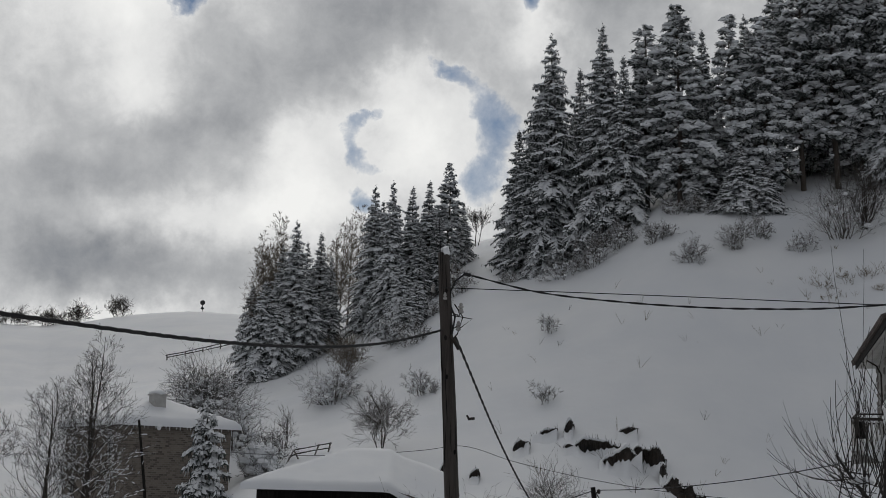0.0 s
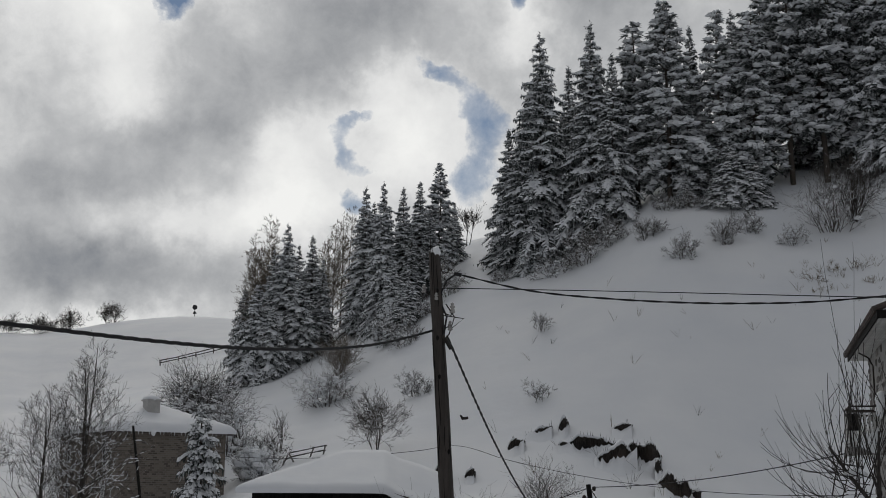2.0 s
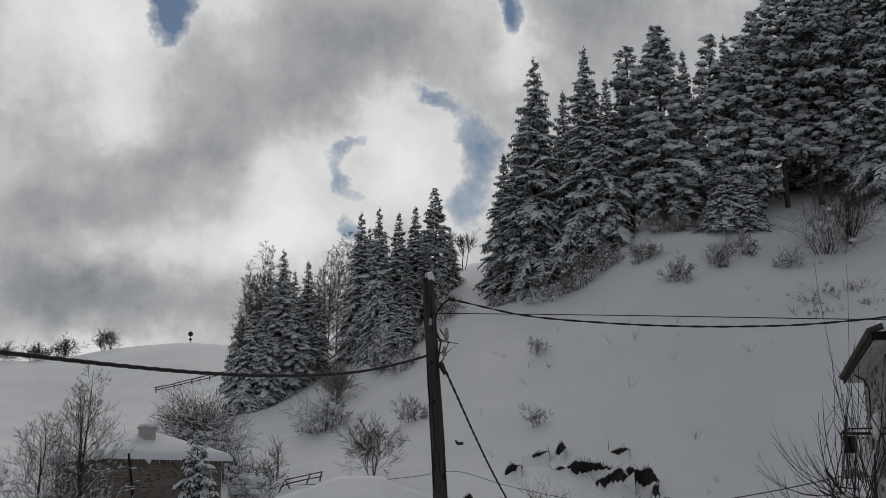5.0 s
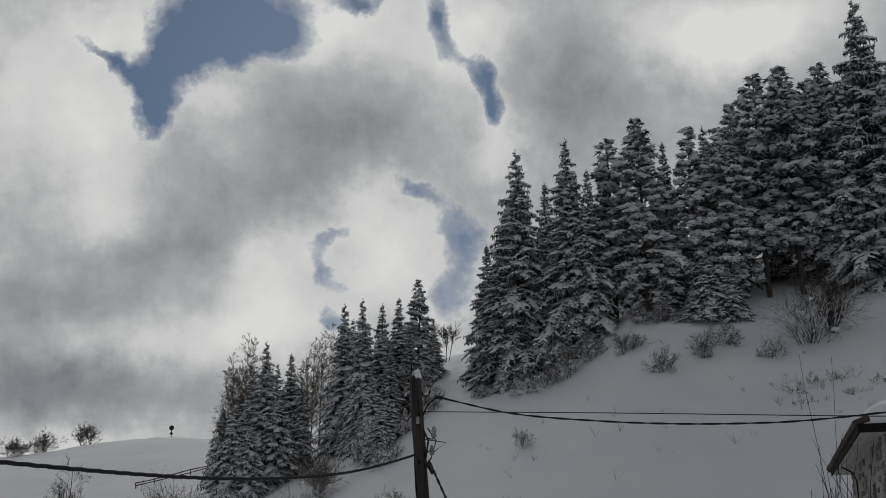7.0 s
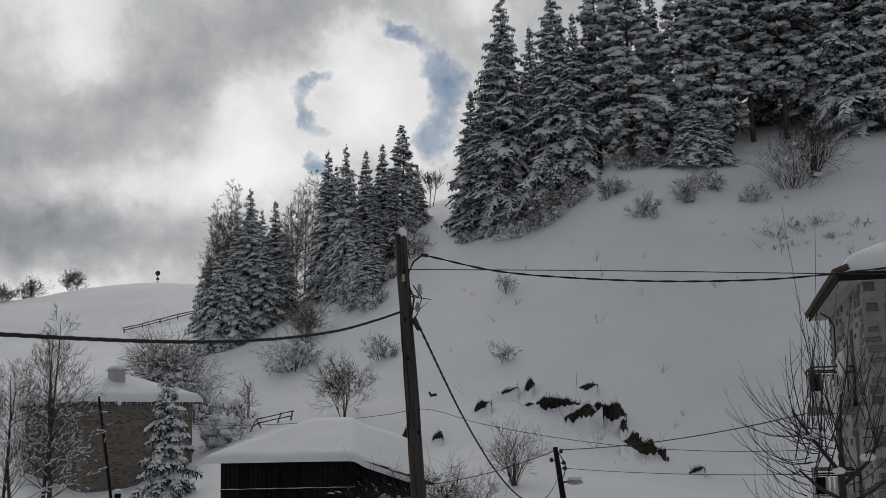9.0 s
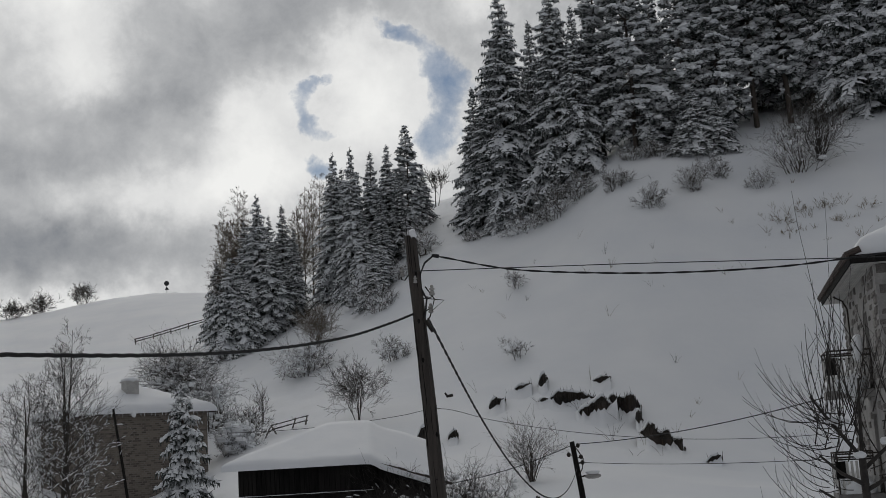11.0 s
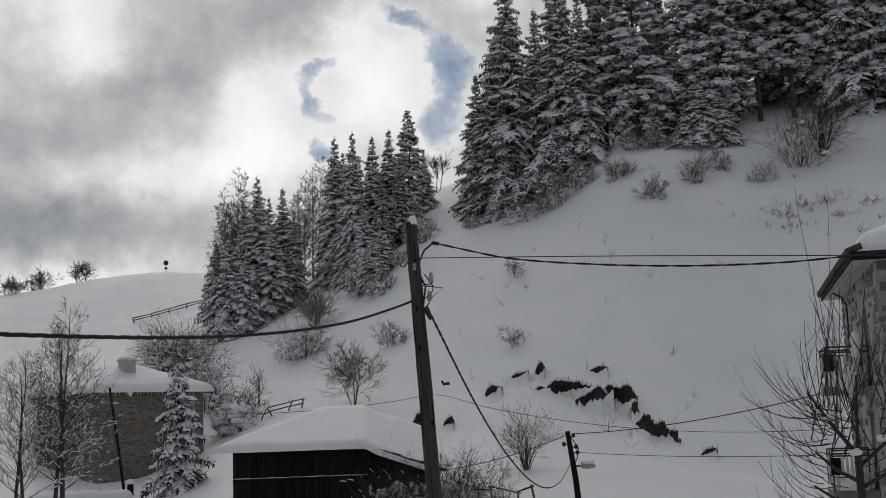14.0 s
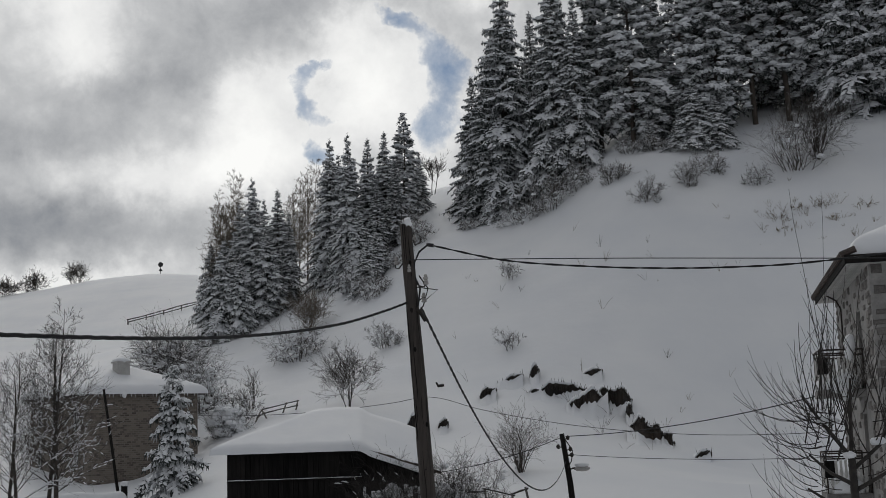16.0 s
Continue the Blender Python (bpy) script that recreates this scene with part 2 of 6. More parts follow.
MORTAR = mottled("lime_mortar", (0.20, 0.175, 0.15), (0.33, 0.30, 0.26), 2.0, 0.9, grain=0.6)
BRICK = mottled("brown_fired_brick", (0.10, 0.072, 0.050), (0.30, 0.225, 0.16), 5.0, 0.9, grain=0.5)
STONE = mottled("grey_wall_stone", (0.055, 0.05, 0.048), (0.24, 0.225, 0.21), 3.0, 0.9, grain=0.7)
PLASTER = mottled("stained_grey_plaster", (0.15, 0.145, 0.14), (0.36, 0.35, 0.335), 1.2, 0.9, grain=0.4)
CONCRETE = mottled("concrete_slab", (0.13, 0.125, 0.12), (0.27, 0.26, 0.25), 2.0, 0.9)
ROCK = mottled("wet_brown_rock", (0.006, 0.0055, 0.005), (0.055, 0.041, 0.031), 1.4, 0.85, grain=1.0, depth=0.08)
RENDER_GREY = mottled("pale_chimney_render", (0.30, 0.29, 0.28), (0.50, 0.49, 0.47), 2.0, 0.9)
WHITE_PAINT = mottled("old_white_paint", (0.34, 0.335, 0.32), (0.56, 0.55, 0.53), 3.0, 0.6)
TILE = mottled("dark_roof_tile", (0.03, 0.025, 0.023), (0.10, 0.075, 0.065), 4.0, 0.85, grain=0.5)
GLASS, gg, gb = material("window_glass", 0.06)
gb.inputs["Base Color"].default_value = (0.03, 0.035, 0.04, 1)
gb.inputs["Specular IOR Level"].default_value = 0.7
SIGN_BLACK = mottled("dark_sign_paint", (0.012, 0.012, 0.013), (0.03, 0.03, 0.032), 5.0, 0.6)


# ---- building helpers ----
def mesh_object(name, verts, faces, mat, parent=None, label="", smooth=False):
    me = bpy.data.meshes.new(name)
    me.from_pydata([tuple(v) for v in verts], [], faces)
    me.materials.append(mat)
    if smooth:
        me.shade_smooth()
    me.update()
    ob = new(name, me)
    if parent is not None:
        ob.parent = parent
    if label:
        ob["label"] = label
    return ob


def part(name, bm, mat, parent=None, label="", smooth=False):
    me = bpy.data.meshes.new(name)
    bm.to_mesh(me)
    bm.free()
    me.materials.append(mat)
    if smooth:
        me.shade_smooth()
    ob = new(name, me)
    if parent is not None:
        ob.parent = parent
    if label:
        ob["label"] = label
    return ob


def thing(name, x, y, z, label, category, group="", kind="", rz=0.0):
    ob = new(name)
    ob.empty_display_size = 0.2
    ob.matrix_basis = pose(x, y, z, 0, 0, rz)
    return tagged(ob, label, category, group, kind)


class Soup:
    """Vertices and faces gathered for one mesh."""

    def __init__(self):
        self.v, self.f = [], []

    def tube(self, pts, radii, sides=5, cap=True):
        pts = [Vector(p) for p in pts]
        base = len(self.v)
        for i, p in enumerate(pts):
            d = (pts[min(i + 1, len(pts) - 1)] - pts[max(i - 1, 0)])
            d = d.normalized() if d.length > 1e-9 else Vector((0, 0, 1))
            s = d.cross(Vector((0.13, 0.31, 0.94)))
            s = s.normalized() if s.length > 1e-4 else Vector((1, 0, 0))
            t = d.cross(s)
            for k in range(sides):
                a = 2 * math.pi * k / sides
                self.v.append(p + (s * math.cos(a) + t * math.sin(a)) * radii[i])
        for i in range(len(pts) - 1):
            for k in range(sides):
                a, b = base + i * sides + k, base + i * sides + (k + 1) % sides
                self.f.append((a, b, b + sides, a + sides))
        if cap:
            self.f.append(tuple(base + k for k in reversed(range(sides))))
            e = base + (len(pts) - 1) * sides
            self.f.append(tuple(e + k for k in range(sides)))

    def spike(self, a, b, w, sides=3):
        """A tapering twig from a to b."""
        a, b = Vector(a), Vector(b)
        d = (b - a)
        s = d.cross(Vector((0.2, 0.1, 1.0)))
        s = s.normalized() if s.length > 1e-6 else Vector((1, 0, 0))
        t = d.normalized().cross(s)
        base = len(self.v)
        for k in range(sides):
            q = 2 * math.pi * k / sides
            self.v.append(a + (s * math.cos(q) + t * math.sin(q)) * w)
        self.v.append(b)
        for k in range(sides):
            self.f.append((base + k, base + (k + 1) % sides, base + sides))

    def box(self, x0, y0, z0, x1, y1, z1, m=None):
        base = len(self.v)
        for z in (z0, z1):
            for x, y in ((x0, y0), (x1, y0), (x1, y1), (x0, y1)):
                p = Vector((x, y, z))
                self.v.append(m @ p if m is not None else p)
        for q in ((0, 3, 2, 1), (4, 5, 6, 7), (0, 1, 5, 4), (1, 2, 6, 5), (2, 3, 7, 6), (3, 0, 4, 7)):
            self.f.append(tuple(base + k for k in q))

    def lump(self, c, rx, ry, rz, rings=5, sides=8, rough=0.2, seed=0.0):
        """An uneven rounded lump."""
        c = Vector(c)
        base = len(self.v)
        for i in range(1, rings):
            th = math.pi * i / rings
            for k in range(sides):
                a = 2 * math.pi * k / sides
                d = Vector((math.sin(th) * math.cos(a), math.sin(th) * math.sin(a), math.cos(th)))
                q = 1 + rough * noise.noise(d * 1.7 + c * 0.9 + Vector((seed, seed * 2, 0)))
                self.v.append(c + Vector((d.x * rx, d.y * ry, d.z * rz)) * q)
        self.v += [c + Vector((0, 0, rz)), c - Vector((0, 0, rz))]
        top, bot = len(self.v) - 2, len(self.v) - 1
        for i in range(rings - 2):
            for k in range(sides):
                a, b = base + i * sides + k, base + i * sides + (k + 1) % sides
                self.f.append((a, a + sides, b + sides, b))
        for k in range(sides):
            self.f.append((top, base + k, base + (k + 1) % sides))
            e = base + (rings - 2) * sides
            self.f.append((bot, e + (k + 1) % sides, e + k))

    def out(self, name, mat, parent=None, label="", smooth=False, kind=""):
        return tagged(mesh_object(name, self.v, self.f, mat, parent, label, smooth), kind=kind)


# ---- the ground: one snow-covered hillside ----
# ground heights along nine bearings (degrees from north) at eight distances
BEAR = np.array([-20.0, -14.0, -9.6, -5.1, -0.65, 3.9, 8.8, 13.8, 19.8])
DIST = np.array([0.0, 30, 50, 80, 100, 120, 160, 250, 340])
HILL = np.array([
    [1.6, 1.9, 2.2, 3.8, 6.7, 9.4, 15.4, 34.0, 30.0],
    [1.6, 1.9, 2.3, 4.0, 9.9, 12.8, 18.6, 38.4, 35.0],
    [1.6, 1.9, 2.6, 6.0, 9.7, 14.2, 22.8, 38.0, 37.0],
    [1.6, 1.9, 2.8, 7.2, 11.7, 18.5, 28.6, 41.0, 42.0],
    [1.6, 1.9, 2.9, 7.4, 15.2, 24.4, 37.0, 48.0, 45.0],
    [1.6, 1.9, 3.0, 8.3, 17.7, 27.0, 39.0, 56.0, 60.0],
    [1.6, 1.9, 3.0, 7.7, 20.5, 33.0, 46.8, 68.0, 75.0],
    [1.6, 1.9, 2.9, 6.0, 20.0, 33.5, 47.6, 71.0, 80.0],
    [1.6, 1.9, 2.8, 5.0, 19.6, 33.3, 46.8, 70.0, 80.0]])


def spline(u, v, s, t0, t1):
    """A cubic through s (0..1) between u and v with end slopes."""
    return ((2 * s - 3) * s * s + 1) * u + ((s - 2) * s + 1) * s * t0 + (3 - 2 * s) * s * s * v + (s - 1) * s * s * t1


def along(xs, ys, x):
    """Smooth curve through the values ys at xs."""
    x = min(max(x, xs[0]), xs[-1])
    i = min(int(np.searchsorted(xs, x, "right")) - 1, len(xs) - 2)
    h = xs[i + 1] - xs[i]
    sec = [(ys[k + 1] - ys[k]) / (xs[k + 1] - xs[k]) if 0 <= k < len(xs) - 1 else None for k in (i - 1, i, i + 1)]
    a = sec[1] if sec[0] is None else (sec[0] + sec[1]) / 2
    b = sec[1] if sec[2] is None else (sec[2] + sec[1]) / 2
    return spline(ys[i], ys[i + 1], (x - xs[i]) / h, a * h, b * h)


def hill(bearing, d):
    cols = [along(DIST, row, min(d, 340.0)) for row in HILL]
    z = along(BEAR, cols, bearing)
    if d > 340:
        z += (d - 340) * -0.05
    off = max(0.0, abs(bearing) - 40) / 60
    return z * max(0.0, 1 - off) + 1.6 * min(1.0, off)


def ground_z(x, y):
    return hill(math.degrees(math.atan2(x, y)), math.hypot(x, y))


def spot(bearing, d):
    """The place on the ground at that bearing and distance from the origin."""
    a = radians(bearing)
    return d * math.sin(a), d * math.cos(a), hill(bearing, d)


def uneven(x, y):
    """Drifts and hollows in the snow."""
    p = Vector((x, y, 0))
    return 0.30 * noise.noise(p * 0.09) + 0.14 * noise.noise(p * 0.31) + 0.07 * noise.noise(p * 0.8)


def build_ground():
    bearings = [-180 + 8 * i for i in range(17)] + list(np.arange(-44, 44.01, 0.3)) + [52 + 8 * i for i in range(17)]
    rings = [0.001, 6, 12, 18, 24, 30] + list(np.arange(33, 56, 2.0)) + list(np.arange(56, 132, 0.9)) + list(np.arange(133, 176, 2.5)) + list(np.arange(178, 345, 6.0)) + [380, 460, 600, 900, 1500, 3000]
    verts, faces = [], []
    for d in rings:
        for b in bearings:
            x, y = d * math.sin(radians(b)), d * math.cos(radians(b))
            z = hill(b, d)
            if 20 < d < 345 and abs(b) < 60:
                z += uneven(x, y)
            verts.append((x, y, z))
    n = len(bearings)
    for i in range(len(rings) - 1):
        for k in range(n - 1):
            a = i * n + k
            faces.append((a, a + 1, a + n + 1, a + n))
    ob = mesh_object("ground", verts, faces, SNOW, smooth=True)
    tagged(ob, "deep untouched white snow covering a steep hillside", "snowy ground", kind="structure")


build_ground()


def on_ground(x, y, sink=0.05):
    return ground_z(x, y) + uneven(x, y) - sink


def stand(bearing, d, sink=0.05):
    x, y = d * math.sin(radians(bearing)), d * math.cos(radians(bearing))
    return x, y, on_ground(x, y, sink)


# ---- snow-laden spruces ----
def spruce_parts(height, spread, whorl, arms, shape, load, seed):
    """Meshes of a spruce: trunk, needles and the snow on its boughs."""
    rnd = random.Random(seed)
    wood, green, white = Soup(), Soup(), Soup()
    wood.tube([(0, 0, -0.6), (0.02, 0, height * 0.5), (0, 0.02, height * 0.9)], [height * 0.014 + 0.05, height * 0.009 + 0.03, 0.03], 7)
    green.spike((0, 0, height * 0.9), (0, 0, height), 0.05)
    for k in range(7):        # short upturned shoots round the leader
        a, q = k * 2.4, 0.955 + 0.006 * k
        green.spike((0, 0, height * q), (0.28 * math.cos(a), 0.28 * math.sin(a), height * q + 0.22), 0.045)
    down = Vector((0, 0, -1))
    z = height * 0.02 + 0.3
    while z < height * 0.972:
        u = z / height
        reach = spread * (1 - u) ** shape * (0.60 + 0.40 * min(1, u / 0.10)) + 0.06
        k_arms = arms if u < 0.75 else 5
        for k in range(k_arms):
            a = 2 * math.pi * (k + rnd.uniform(-0.35, 0.35)) / k_arms + z * 2.4
            ragged = 1 + 0.48 * noise.noise(Vector((math.cos(a) * 1.3, math.sin(a) * 1.3, z * 0.45 + seed * 7)))
            ln = reach * rnd.uniform(0.70, 1.18) * ragged
            if ln < 0.15:
                continue
            zz = z + rnd.uniform(-0.5, 0.5) * whorl
            rise = (0.60 * u ** 1.6 - 0.10) + rnd.uniform(-0.10, 0.10)
            droop = (0.40 + 0.40 * (1 - u)) * rnd.uniform(0.5, 1.4)
            out = Vector((math.cos(a), math.sin(a), 0))
            side = Vector((-math.sin(a), math.cos(a), 0))
            bend = rnd.uniform(-0.16, 0.16)

            def at(s):
                return out * (ln * s) + side * (bend * ln * s * s) + Vector((0, 0, zz + ln * (rise * s - droop * s * s + 0.14 * s ** 4)))

            bare = rnd.random() > load + 0.18          # a bough that has shed its snow
            n = max(3, min(10, int(ln / 0.28) + 1))
            slight = min(1.0, 0.35 + ln * 0.55)
            mid = at(0.55)
            green.spike(at(0.02), mid, (0.05 + 0.02 * ln) * slight)
            green.spike(mid - out * 0.1, at(1.04), (0.06 + 0.03 * ln) * slight)
            for i in range(n):
                s = 0.16 + 0.84 * (i + rnd.random() * 0.7) / n
                p = at(s)
                tw = (0.16 * slight + 0.36 * ln * (1.10 - s) * min(1.0, s / 0.3)) * rnd.uniform(0.7, 1.25)
                for sg in (-1, 1):
                    tip_at = p + out * tw * rnd.uniform(0.3, 0.7) + side * (sg * tw) + down * (tw * rnd.uniform(0.2, 0.75))
                    green.spike(p + down * 0.02, tip_at, (0.07 + 0.05 * tw) * slight)
                    m = p.lerp(tip_at, rnd.uniform(0.35, 0.8))
                    green.spike(m, m + out * rnd.uniform(-.05, .12) + side * rnd.uniform(-.08, .08) + down * (0.12 + tw * rnd.uniform(0.35, 0.75)) * slight, 0.06 * slight)
                    if rnd.random() < 0.6:
                        v = p + Vector((0, 0, 0.04))
                        green.spike(v, v + out * rnd.uniform(0.1, 0.35) + side * (sg * rnd.uniform(0.0, 0.3)) + Vector((0, 0, rnd.uniform(-0.05, 0.18))), 0.035)
                    if not bare and rnd.random() < load:
                        e = p.lerp(tip_at, rnd.uniform(0.6, 0.95))
                        ridge(white, p + Vector((0, 0, 0.05)), e + Vector((0, 0, 0.05)), (0.05 + 0.12 * tw) * slight * rnd.uniform(0.5, 1.4), 0.07 + 0.08 * load * rnd.random(), rnd)
            if not bare and ln > 0.5:
                s0, s1 = rnd.uniform(0.08, 0.45), rnd.uniform(0.75, 1.02)
                cuts = [s0 + (s1 - s0) * i / 4 for i in range(5)]
                wd = (0.03 + 0.105 * min(ln, 3.0) ** 0.8 * load) * rnd.uniform(0.5, 1.35)
                pad(white, [at(s) + Vector((0, 0, 0.03)) for s in cuts], side, [wd * w * rnd.uniform(0.6, 1.3) for w in (0.45, 0.9, 1.1, 1.0, 0.40)], rnd)
        z += whorl * rnd.uniform(0.7, 1.3) * (0.50 + 0.60 * (1 - u))
    return wood, green, white


def ridge(soup, a, b, w, h, rnd):
    """A little bank of snow lying along a twig, arched and uneven."""
    d = b - a
    s = Vector((-d.y, d.x, 0))
    s = s.normalized() * w if s.length > 1e-6 else Vector((w, 0, 0))
    base = len(soup.v)
    q1, q2 = a.lerp(b, rnd.uniform(0.2, 0.4)), a.lerp(b, rnd.uniform(0.6, 0.85))
    up = Vector((0, 0, h))
    sag = Vector((0, 0, -0.4 * w))
    soup.v += [a, q1 + s + sag, q2 + s * 0.8 + sag, b + sag, q2 - s * 0.8 + sag, q1 - s + sag, q1 + up, q2 + up * 0.9]
    for t in ((0, 1, 6), (1, 2, 7, 6), (2, 3, 7), (3, 4, 7), (4, 5, 6, 7), (5, 0, 6)):
        soup.f.append(tuple(base + i for i in t))


def pad(soup, pts, side, widths, rnd):
    """A pillow of snow along a bough, arched across."""
    base = len(soup.v)
    for p, w in zip(pts, widths):
        h = w * rnd.uniform(0.55, 0.95)
        soup.v += [p + side * w - Vector((0, 0, w * 0.35)), p + side * w * 0.55 + Vector((0, 0, h * 0.8)), p - side * w * 0.45 + Vector((0, 0, h * 0.85)), p - side * w - Vector((0, 0, w * 0.35))]
    for i in range(len(pts) - 1):
        for k in range(3):
            a = base + i * 4 + k
            soup.f.append((a, a + 4, a + 5, a + 1))


def pine_parts(height, spread, bare, load, seed):
    """Meshes of a mountain pine: a bare lower trunk, crooked limbs, tufted boughs and rounded clumps of snow."""
    rnd = random.Random(seed)
    wood, green, white = Soup(), Soup(), Soup()
    lean = rnd.uniform(-0.02, 0.02)

    def axis(z):
        return Vector((lean * z + 0.12 * math.sin(z * 0.5 + seed), 0.10 * math.cos(z * 0.4 + seed), z))
    wood.tube([axis(height * q / 8 - (0.6 if q == 0 else 0)) for q in range(9)], [height * 0.0105 * (1.08 - q / 8) + 0.02 for q in range(9)], 8)
    z = height * bare
    k = 0
    while z < height * 0.985:
        u = (z / height - bare) / (1 - bare)
        reach = spread * (min(1.0, 0.60 + u * 1.8) * (1 - u ** 1.6) ** 0.85) + 0.16
        k += 1
        a = k * 2.4 + rnd.uniform(-0.6, 0.6)
        ln = reach * rnd.uniform(0.55, 1.2) * (1 + 0.5 * noise.noise(Vector((math.cos(a), math.sin(a), z * 0.35 + seed * 5))))
        out, side = Vector((math.cos(a), math.sin(a), 0)), Vector((-math.sin(a), math.cos(a), 0))
        rise = -0.12 + 0.75 * u ** 1.5 + rnd.uniform(-0.15, 0.15)
        sag = (0.55 - 0.45 * u) * rnd.uniform(0.4, 1.2)
        sway = rnd.uniform(-0.25, 0.25)
        root = axis(z)

        def at(q):
            return root + out * (ln * q) + side * (sway * ln * q * q) + Vector((0, 0, ln * (rise * q - sag * q * q)))
        wood.tube([at(0), at(0.35), at(0.7), at(0.95)], [0.035 + 0.012 * ln, 0.03 + 0.008 * ln, 0.025, 0.012], 4, cap=False)
        laden = rnd.random() < load
        n = max(1, int(ln / 0.42))
        for i in range(n):
            q = 0.30 + 0.72 * (i + rnd.uniform(0.2, 0.9)) / n if n > 1 else 0.9
            for sg in ((-1, 1) if q < 0.85 and ln > 0.8 else (0,)):
                c = at(q) + side * (sg * ln * rnd.uniform(0.10, 0.30) * (1.15 - q)) + Vector((0, 0, rnd.uniform(-0.12, 0.10)))
                size = (0.24 + 0.10 * ln ** 0.5) * rnd.uniform(0.75, 1.3)
                for t in range(16):
                    b, v = rnd.uniform(0, 6.283), rnd.uniform(-1.0, 0.35)
                    d = Vector((math.cos(b), math.sin(b), v)) + out * 0.35
                    green.spike(c, c + d * size * rnd.uniform(0.8, 1.5), 0.075 * rnd.uniform(0.7, 1.3))
                for t in range(rnd.choice((1, 2, 3, 3)) if laden else 0):
                    w = size * rnd.uniform(0.36, 0.95)
                    o = Vector((rnd.uniform(-.5, .5), rnd.uniform(-.5, .5), rnd.uniform(0.0, 0.30))) * size
                    white.lump(c + o + Vector((0, 0, size * 0.14)), w * rnd.uniform(0.6, 1.4), w * rnd.uniform(0.6, 1.4), w * rnd.uniform(0.30, 0.60), 4, 6, 1.5, k * 1.3 + i + t)
        if rnd.random() < 0.07 * load and ln > 1.4:        # a heavy slab of snow on a whole bough
            white.lump(at(0.75) + Vector((0, 0, 0.22)), rnd.uniform(0.4, 0.75), rnd.uniform(0.3, 0.5), rnd.uniform(0.16, 0.30), 6, 10, 1.3, k)
        z += rnd.uniform(0.10, 0.26) * (1.15 - 0.45 * u)
    return wood, green, white


SPRUCES = {}


def pine_model(key, height, *shape):
    wood, green, white = pine_parts(height, *shape)
    SPRUCES[key] = (height, [(n, o.data) for n, o in (("trunk", wood.out("model_trunk", BARK)), ("crown", green.out("model_crown", NEEDLES)), ("snow_load", white.out("model_snow", BOUGH_SNOW)))])
    for o in [o for o in scene.objects if o.name.startswith("model_")]:
        bpy.data.objects.remove(o)


def spruce_model(key, height, spread, whorl, arms, shape, load, seed):
    wood, green, white = spruce_parts(height, spread, whorl, arms, shape, load, seed)
    SPRUCES[key] = (height, [(n, s.out("model_" + n, mat).data) for n, s, mat in (("trunk", wood, BARK), ("crown", green, NEEDLES), ("snow_load", white, BOUGH_SNOW))])
    for o in [o for o in scene.objects if o.name.startswith("model_")]:
        bpy.data.objects.remove(o)


spruce_model("tall", 22.0, 5.3, 0.66, 8, 0.94, 0.92, 1)
spruce_model("slim", 20.0, 4.1, 0.62, 7, 0.96, 0.90, 2)
pine_model("pine_broad", 20.0, 4.1, 0.10, 0.92, 31)
pine_model("pine_high", 20.0, 3.6, 0.22, 0.92, 32)
pine_model("pine_slim", 18.0, 3.0, 0.14, 0.95, 33)
spruce_model("small", 10.0, 3.5, 0.50, 8, 0.92, 0.94, 5)
spruce_model("young", 6.2, 1.8, 0.42, 6, 0.75, 0.95, 6)
spruce_model("dark", 20.0, 4.2, 0.70, 7, 0.92, 0.70, 7)


def spruce(key, bearing, d, height, turn, label, wide=1.0, group="spruces on the hillside"):
    own, parts = SPRUCES[key]
    x, y, z = stand(bearing, d, 0.1)
    k = height / own
    kind = "pine" if key.startswith("pine") else "spruce"
    top = thing(kind + "_tree", x, y, z, label, kind + " tree", group, rz=turn)
    top.scale = (k * wide, k * wide, k)
    for n, me in parts:
        o = new(n, me)
        o.parent = top
        if n != "trunk":
            tagged(o, kind="stuff")
        if n == "snow_load":
            o["label"] = "white snow lying on the boughs"
    return top


